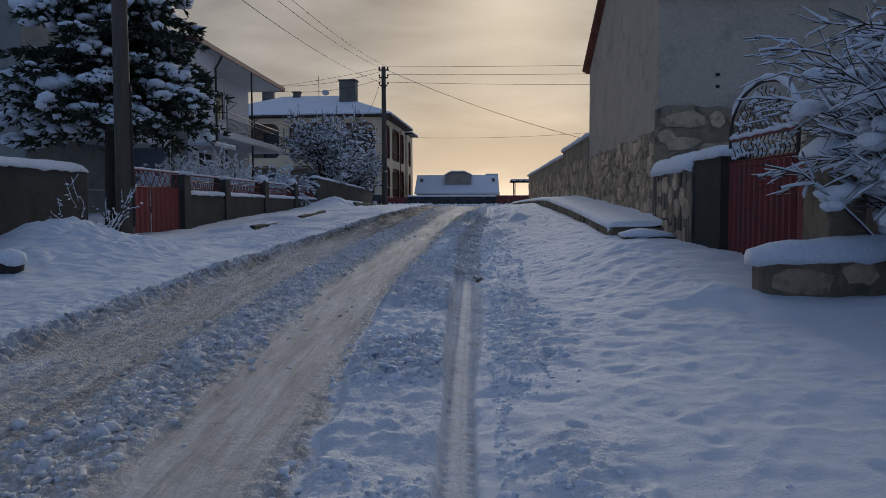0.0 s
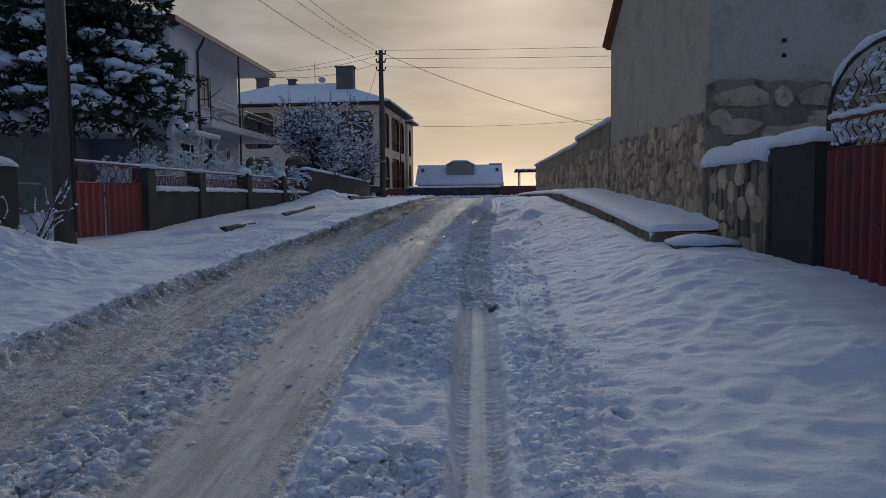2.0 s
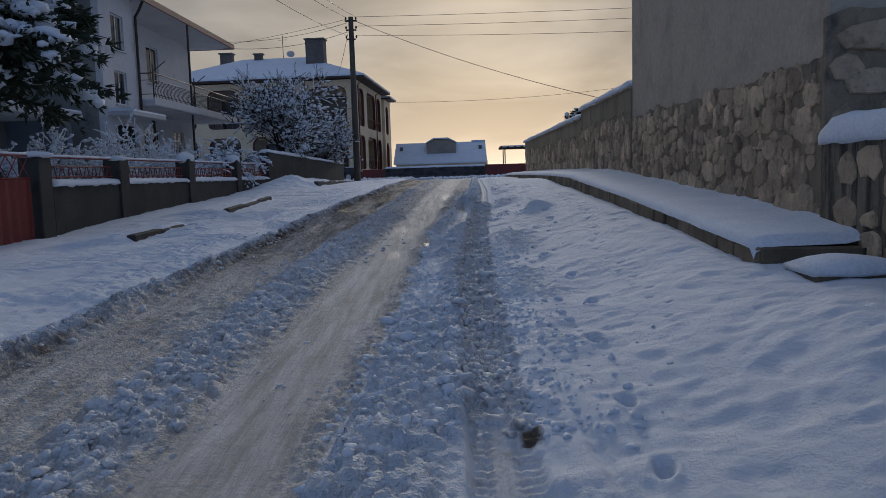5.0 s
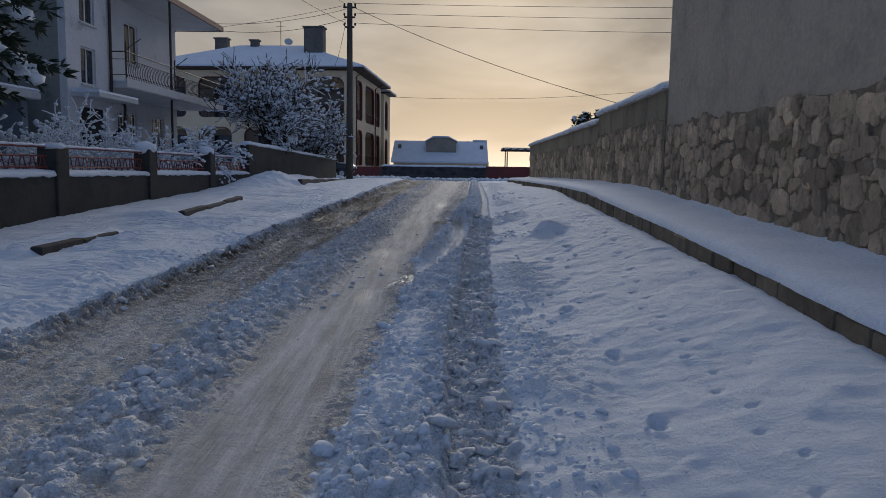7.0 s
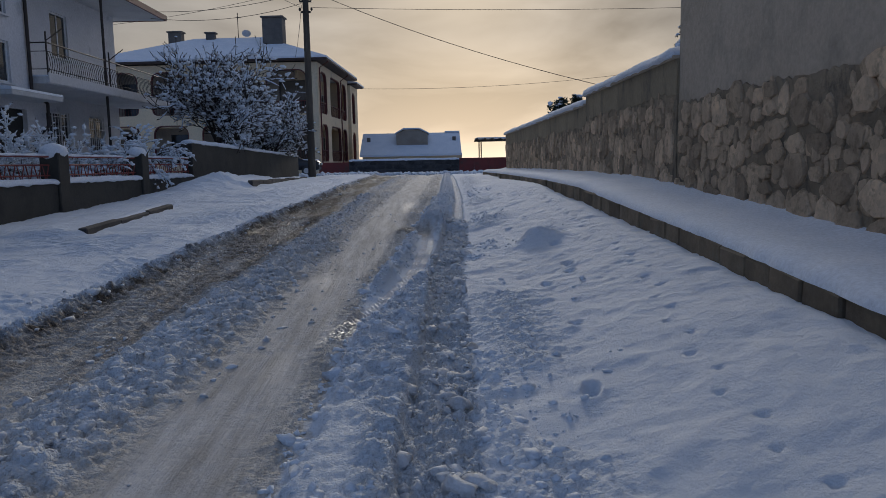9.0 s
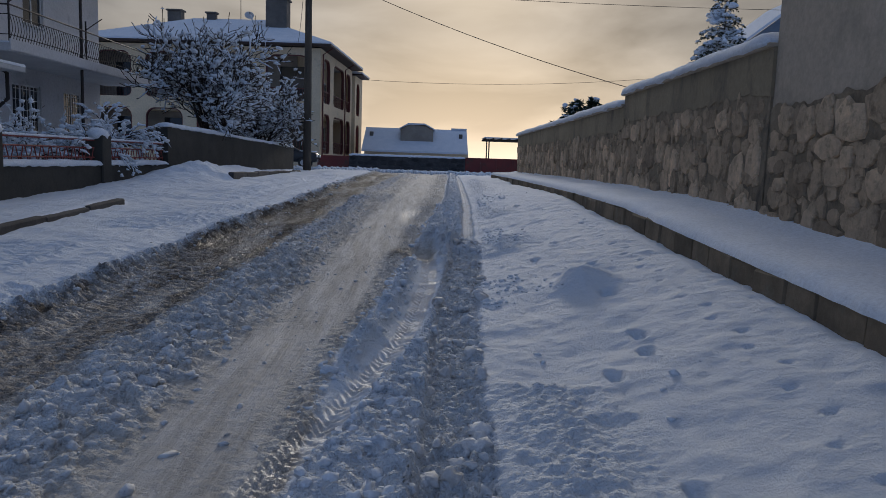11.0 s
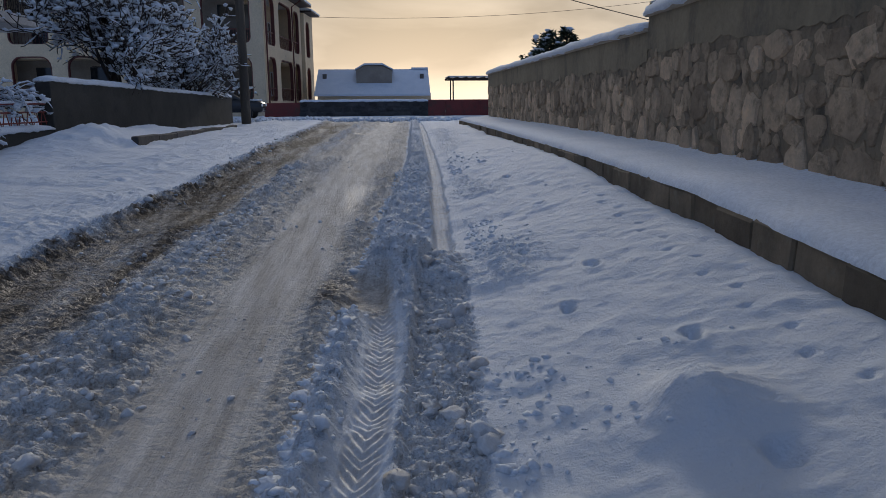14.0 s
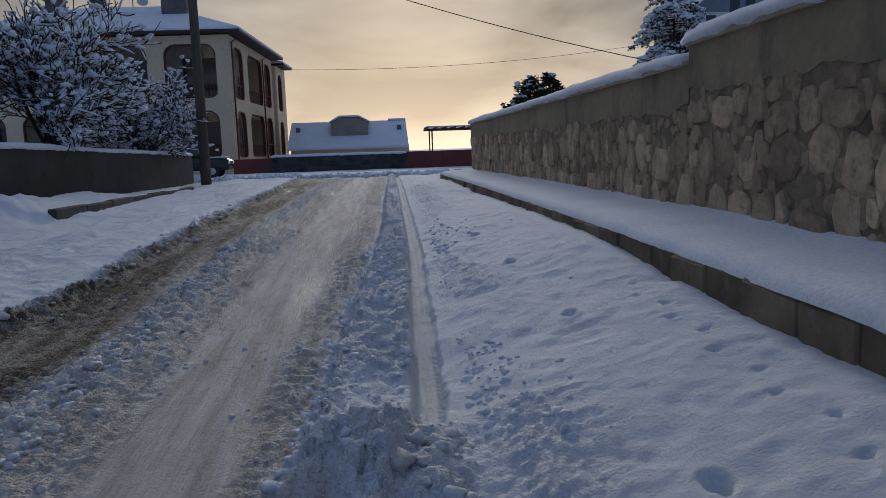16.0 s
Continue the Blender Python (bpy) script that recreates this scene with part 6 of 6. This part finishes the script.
    v, f = blobs(rng, pc, ps * 0.8, (1.35, 1.15, 0.72), ICO1, 0.18)
    raw_mesh("bough_snow", v, f, M["snow"], ob)["kind"] = "stuff"
    return ob


conifer("conifer", -11.35, 22.6, "broad dark conifer with snow lying on drooping boughs", 11.5, 3.5, 81, 3.3, 30, 64, 1.0, 0.85, 0.24)
conifer("distant_conifer", 28.6, 90.0, "tall distant conifer white with snow", 19.5, 6.2, 82, 2.5, 34, 60, None, 2.6)
conifer("distant_conifer", 36.5, 98.0, "tall distant conifer white with snow", 16.0, 4.5, 83, 2.5, 30, 54, None, 2.6)
conifer("small_pine", 8.6, 61.0, "small dark pine rising above the wall", 4.6, 1.9, 84, 1.4, 12, 40, None, 0.3, -0.15)
conifer("small_pine", 10.0, 62.5, "small dark pine rising above the wall", 4.9, 1.6, 85, 1.4, 12, 40, None, 0.3, -0.15)

# ---- loose things ----
# an unidentified dark scrap; the bucket form is made up
ob = thing("buried_bucket", pose(-6.45, 9.9, floor_z(-6.45, 9.9) - 0.16, 14, 8, 0), "dark scrap half buried in snow, given an invented bucket shape", "bucket")
bm = bmesh.new()
bmesh.ops.create_cone(bm, cap_ends=True, segments=18, radius1=0.15, radius2=0.19, depth=0.34, matrix=pose(0, 0, 0.17))
part("bucket_body", bm, M["iron"], ob)
v, f = blobs(np.random.default_rng(2), np.array([[0, 0, 0.36]]), [0.2], (1, 1, 0.5), ICO2, 0.03)
raw_mesh("snow_cap", v, f, M["snow"], ob)


# ---- crumbs of slush and snow ----
def crumbs(name, rng, xs, ys, sizes, material, label, sink=0.35, big=False):
    z = snow_fields(xs[None, :], ys[None, :])[0][0]
    c = np.stack([xs, ys, z + sizes * (0.45 - sink)], -1)
    v, f = blobs(rng, c, sizes, (1.2, 1.1, 0.85), ICO2 if big else ICO1, 0.26)
    ob = raw_mesh(name, v, f, material)
    return tagged(ob, label, "snow clods", kind="stuff")


def thin_out(y, rng):
    """More crumbs close to the walked line's low end, fewer far up the road."""
    return rng.random(len(y)) < np.clip(1.15 - y / 60.0, 0.15, 1)


def clod_runs(name, rng, n, place, sizes, material, label, big, sink=0.55):
    """Clods strewn up the street; place gives x and whether a clod lies there, for an array of y."""
    ys = 2.0 + 30.0 * rng.random(n) ** 1.15
    xs, on = place(ys)
    keep = thin_out(ys, rng) & on
    xs, ys = xs[keep], ys[keep]
    crumbs(name, rng, xs, ys, sizes(len(xs)), material, label, sink, big)


def on_ridge(y):
    wide = np.interp(y, (0, 12, 18, 22, 26, 40), (0.20, 0.19, 0.26, 0.24, 0.13, 0.12))
    x = wheel(y, RIDGE) + rng.normal(0, 1, len(y)) * wide
    return x, lattice(x * 1.3, y * 0.8, 5) > 0.25


def on_berm(y):
    lo, hi = wheel(y, EDGE_R), wheel(y, TRACK) - np.interp(y, (0, 5, 7.5, 16, 25, 26), (0.13, 0.13, 0.21, 0.24, 0.24, 0.12))
    x = lo - 0.10 + (hi - lo + 0.10) * rng.random(len(y))
    trench = np.where((y > 17.6) & (y < 24.1), wheel(y, BRIGHT), -99)
    mud = (np.abs(y - 24.3) < 0.5) & (x < 0.0)
    return x, (np.abs(x - trench) > 0.13) & ~mud & (lattice(x * 2, y * 0.7, 8) + np.where(y > 11, 0.2, 0.0) > 0.42)


def in_track(y):
    x = wheel(y, TRACK) + rng.uniform(-0.22, 0.22, len(y))
    return x, (y > 10.8) & (y < 25.5) & (lattice(x * 2, y * 1.5, 9) > 0.2)


def beside_track(y):
    x = wheel(y, TRACK) + 0.22 + rng.gamma(1.4, 0.16, len(y))
    return x, (x < 1.6) & (lattice(x * 1.5, y * 0.9, 25) > 0.45)


rng = np.random.default_rng(101)
clod_runs("slush_ridge_clods", rng, 1000, on_ridge, lambda n: rng.gamma(3.0, 0.0075, n).clip(0.010, 0.042), M["clod"], "lumpy grey-white slush clods between the wheel ruts", True)
clod_runs("slush_ridge_crumbs", rng, 4200, on_ridge, lambda n: rng.gamma(3.0, 0.0055, n).clip(0.007, 0.03), M["clod"], "small slush crumbs on the ridge between the ruts", False)
clod_runs("snow_berm_clods", rng, 1000, on_berm, lambda n: rng.gamma(3.0, 0.0075, n).clip(0.010, 0.042), M["snow"], "white snow clods thrown beside the tyre track", True)
clod_runs("snow_berm_crumbs", rng, 4200, on_berm, lambda n: rng.gamma(3.0, 0.005, n).clip(0.006, 0.028), M["snow"], "small white crumbs on the snow bench by the track", False)
clod_runs("track_clods", rng, 2000, in_track, lambda n: rng.gamma(2.2, 0.0105, n).clip(0.008, 0.05), M["clod"], "broken slush clods filling the tyre track", True)
clod_runs("track_crumbs", rng, 3000, beside_track, lambda n: rng.gamma(2.2, 0.0075, n).clip(0.006, 0.035), M["snow"], "loose snow crumbs beside the tyre track", False)
n = 600
ys = rng.uniform(3.0, 40, n)
xs = wheel(ys, EDGE_L) + rng.normal(0.02, 0.14, n)
keep = thin_out(ys, rng)
xs, ys = xs[keep], ys[keep]
crumbs("road_edge_clods", rng, xs, ys, rng.gamma(1.5, 0.011, len(xs)).clip(0.008, 0.06), M["clod"], "dirty slush crumbs along the road edge")
n = 2500
ys = rng.uniform(2.0, 34, n)
xs = rng.uniform(0, 1, n) * (wheel(ys, EDGE_R) - wheel(ys, EDGE_L)) + wheel(ys, EDGE_L)
keep = thin_out(ys, rng) & (lattice(xs * 1.8, ys * 0.6, 15) > 0.6)
xs, ys = xs[keep], ys[keep]
crumbs("road_crumbs", rng, xs, ys, rng.gamma(2.0, 0.0045, len(xs)).clip(0.004, 0.022), M["clod"], "small slush crumbs on the driven lanes")
n = 700
ys = rng.uniform(2.5, 34, n)
xs = wheel(ys, TRACK) + 0.25 + rng.gamma(1.5, 0.22, n)
keep = (xs < 2.3) & (lattice(xs * 1.5, ys * 0.9, 25) > 0.52)
xs, ys = xs[keep], ys[keep]
crumbs("loose_snow_crumbs", rng, xs, ys, rng.gamma(2.0, 0.006, len(xs)).clip(0.006, 0.03), M["snow"], "loose snow crumbs on the untrodden verge")
n = 1500
xs = rng.uniform(-9, 4.5, n)
ys = 53.5 + 0.02 * xs + rng.normal(0, 0.45, n)
crumbs("plough_bank_clods", rng, xs, ys, rng.gamma(2.2, 0.028, n).clip(0.03, 0.12), M["snow"], "ploughed snow bank across the street end", 0.0)


# ---- pieces of walls and pavement ----
def set_stones(parent, places, x, rng, depth=(0.05, 0.10), limit=300, turn=None):
    """Stones as objects while they last, the rest joined."""
    rest_v, rest_f, base = [], [], 0
    for i, (c, z, w, h) in enumerate(places):
        me = STONES[int(rng.integers(len(STONES)))]
        d = rng.uniform(*depth)
        m = Matrix.Translation((x, c, z)) if turn is None else Matrix.Translation((c, x, z)) @ turn
        m = m @ Matrix.Rotation(rng.choice([0, math.pi]) + rng.normal(0, 0.10), 4, "X") @ Matrix.Diagonal((d, w, h, 1))
        if i < limit:
            ob = new("stone", me)
            ob.parent = parent
            ob.matrix_basis = m
        else:
            co = np.array([(m @ v.co)[:] for v in me.vertices])
            fs = [(*p.vertices, p.vertices[-1])[:4] for p in me.polygons]
            rest_v.append(co)
            rest_f.extend([[q + base for q in p] for p in fs])
            base += len(co)
    if rest_v:
        co = np.concatenate(rest_v)
        me = bpy.data.meshes.new("rubble_facing")
        me.from_pydata(co.tolist(), [], [tuple(dict.fromkeys(p)) for p in rest_f])
        me.materials.append(M["stone"])
        ob = new("rubble_facing", me)
        ob.parent = parent
        ob["kind"] = "stuff"


rng = np.random.default_rng(55)
set_stones(house_r, rubble(rng, NEARY, FARY, lambda y: float(pave_z(y)) - 0.1, lambda y: 3.06), WX - 0.012, rng, (0.022, 0.060), 240)
set_stones(house_r, rubble(rng, NEARY, FARY, lambda y: float(pave_z(y)) - 0.1, lambda y: 3.02, (0.14, 0.26), (0.12, 0.30)), WX - 0.013, rng, (0.012, 0.030), 0)
zturn = Matrix.Rotation(math.pi / 2, 4, "Z")
set_stones(house_r, [(c, z, w * 1.25, h) for c, z, w, h in rubble(rng, WX, 7.6, lambda x: 0.9, lambda x: 3.0, (0.24, 0.42), (0.30, 0.8))], NEARY - 0.045, rng, (0.02, 0.045), 80, zturn)
places = rubble(rng, FARY + 0.1, 47.5, lambda y: float(pave_z(y)) - 0.05, lambda y: (3.62 if y < 29.4 else 3.42) - 0.44)
places.sort(key=lambda p: p[0])
set_stones(wall_r, places, WX - 0.025, rng, (0.022, 0.060), 300)
set_stones(wall_r, rubble(rng, FARY + 0.1, 47.5, lambda y: float(pave_z(y)) - 0.05, lambda y: (3.62 if y < 29.4 else 3.42) - 0.44, (0.14, 0.26), (0.12, 0.30)), WX - 0.026, rng, (0.010, 0.026), 0)
set_stones(corner, rubble(rng, 12.05, NEARY - 0.08, lambda y: 0.85, lambda y: 2.1, (0.25, 0.42), (0.25, 0.6)), 3.523, rng, (0.012, 0.03), 60)
set_stones(planter, rubble(rng, 3.0, 5.5, lambda x: 0.30, lambda x: 0.97, (0.22, 0.34), (0.35, 0.8)), 7.662, rng, (0.015, 0.04), 60, zturn)

# a course of large dressed blocks in the end wall of the old house
u = WX + 0.06
for w in (0.86, 0.30, 0.62, 0.92, 0.70, 0.85):
    ob = new("stone", STONES[int(rng.integers(len(STONES)))])
    ob.parent = house_r
    ob.matrix_basis = Matrix.Translation((u + w / 2, NEARY - 0.052, 3.17)) @ zturn @ Matrix.Diagonal((0.05, w * 1.0, 0.36, 1))
    u += w + 0.06

# dark stones of the end wall
for k in range(60):
    me = STONES[int(rng.integers(len(STONES)))].copy()
    me.materials[0] = M["wall_stone_dark"]
    ob = new("stone", me)
    ob.parent = ew
    ob.matrix_basis = Matrix.Translation((-5.8 + (k % 15) * 0.54 + rng.uniform(-0.1, 0.1), EY + 0.003, 1.35 + (k // 15) * 0.29)) @ Matrix.Rotation(math.pi / 2, 4, "Z") @ Matrix.Diagonal((0.05, 0.5, 0.27, 1))

# kerb stones along the pavement
kerbs = []
for k in range(6):
    bm = bmesh.new()
    vs = box(bm, 0.0, 0.16, 0.01, 0.99, -0.62, 0.0)
    for v in bm.verts:
        v.co += Vector((rng.uniform(-0.022, 0.022), 0, rng.uniform(-0.022, 0.012)))
    bmesh.ops.bevel(bm, geom=list(bm.edges), offset=0.022, segments=1, affect="EDGES")
    me = bpy.data.meshes.new("kerb_stone")
    bm.to_mesh(me)
    bm.free()
    me.materials.append(M["kerb"])
    kerbs.append(me)
y = 13.72
while y < 48.2:
    ln = float(rng.uniform(0.42, 0.62))
    z0, z1 = float(pave_z(y)), float(pave_z(y + ln))
    ob = new("kerb_stone", kerbs[int(rng.integers(6))])
    ob.parent = pave
    ob.matrix_basis = Matrix.Translation((KX + float(rng.uniform(-0.02, 0.015)), y, z0 - 0.02)) @ Matrix.Rotation(math.atan2(z1 - z0, ln), 4, "X") @ Matrix.Diagonal((1, ln, 1, 1))
    y += ln
ob = new("kerb_stone", kerbs[0])
ob.parent = pave
ob.matrix_basis = Matrix.Translation((KX + 1.05, 13.70, float(pave_z(13.75)) - 0.02)) @ Matrix.Rotation(math.pi / 2, 4, "Z") @ Matrix.Diagonal((1, 1.0, 1, 1))
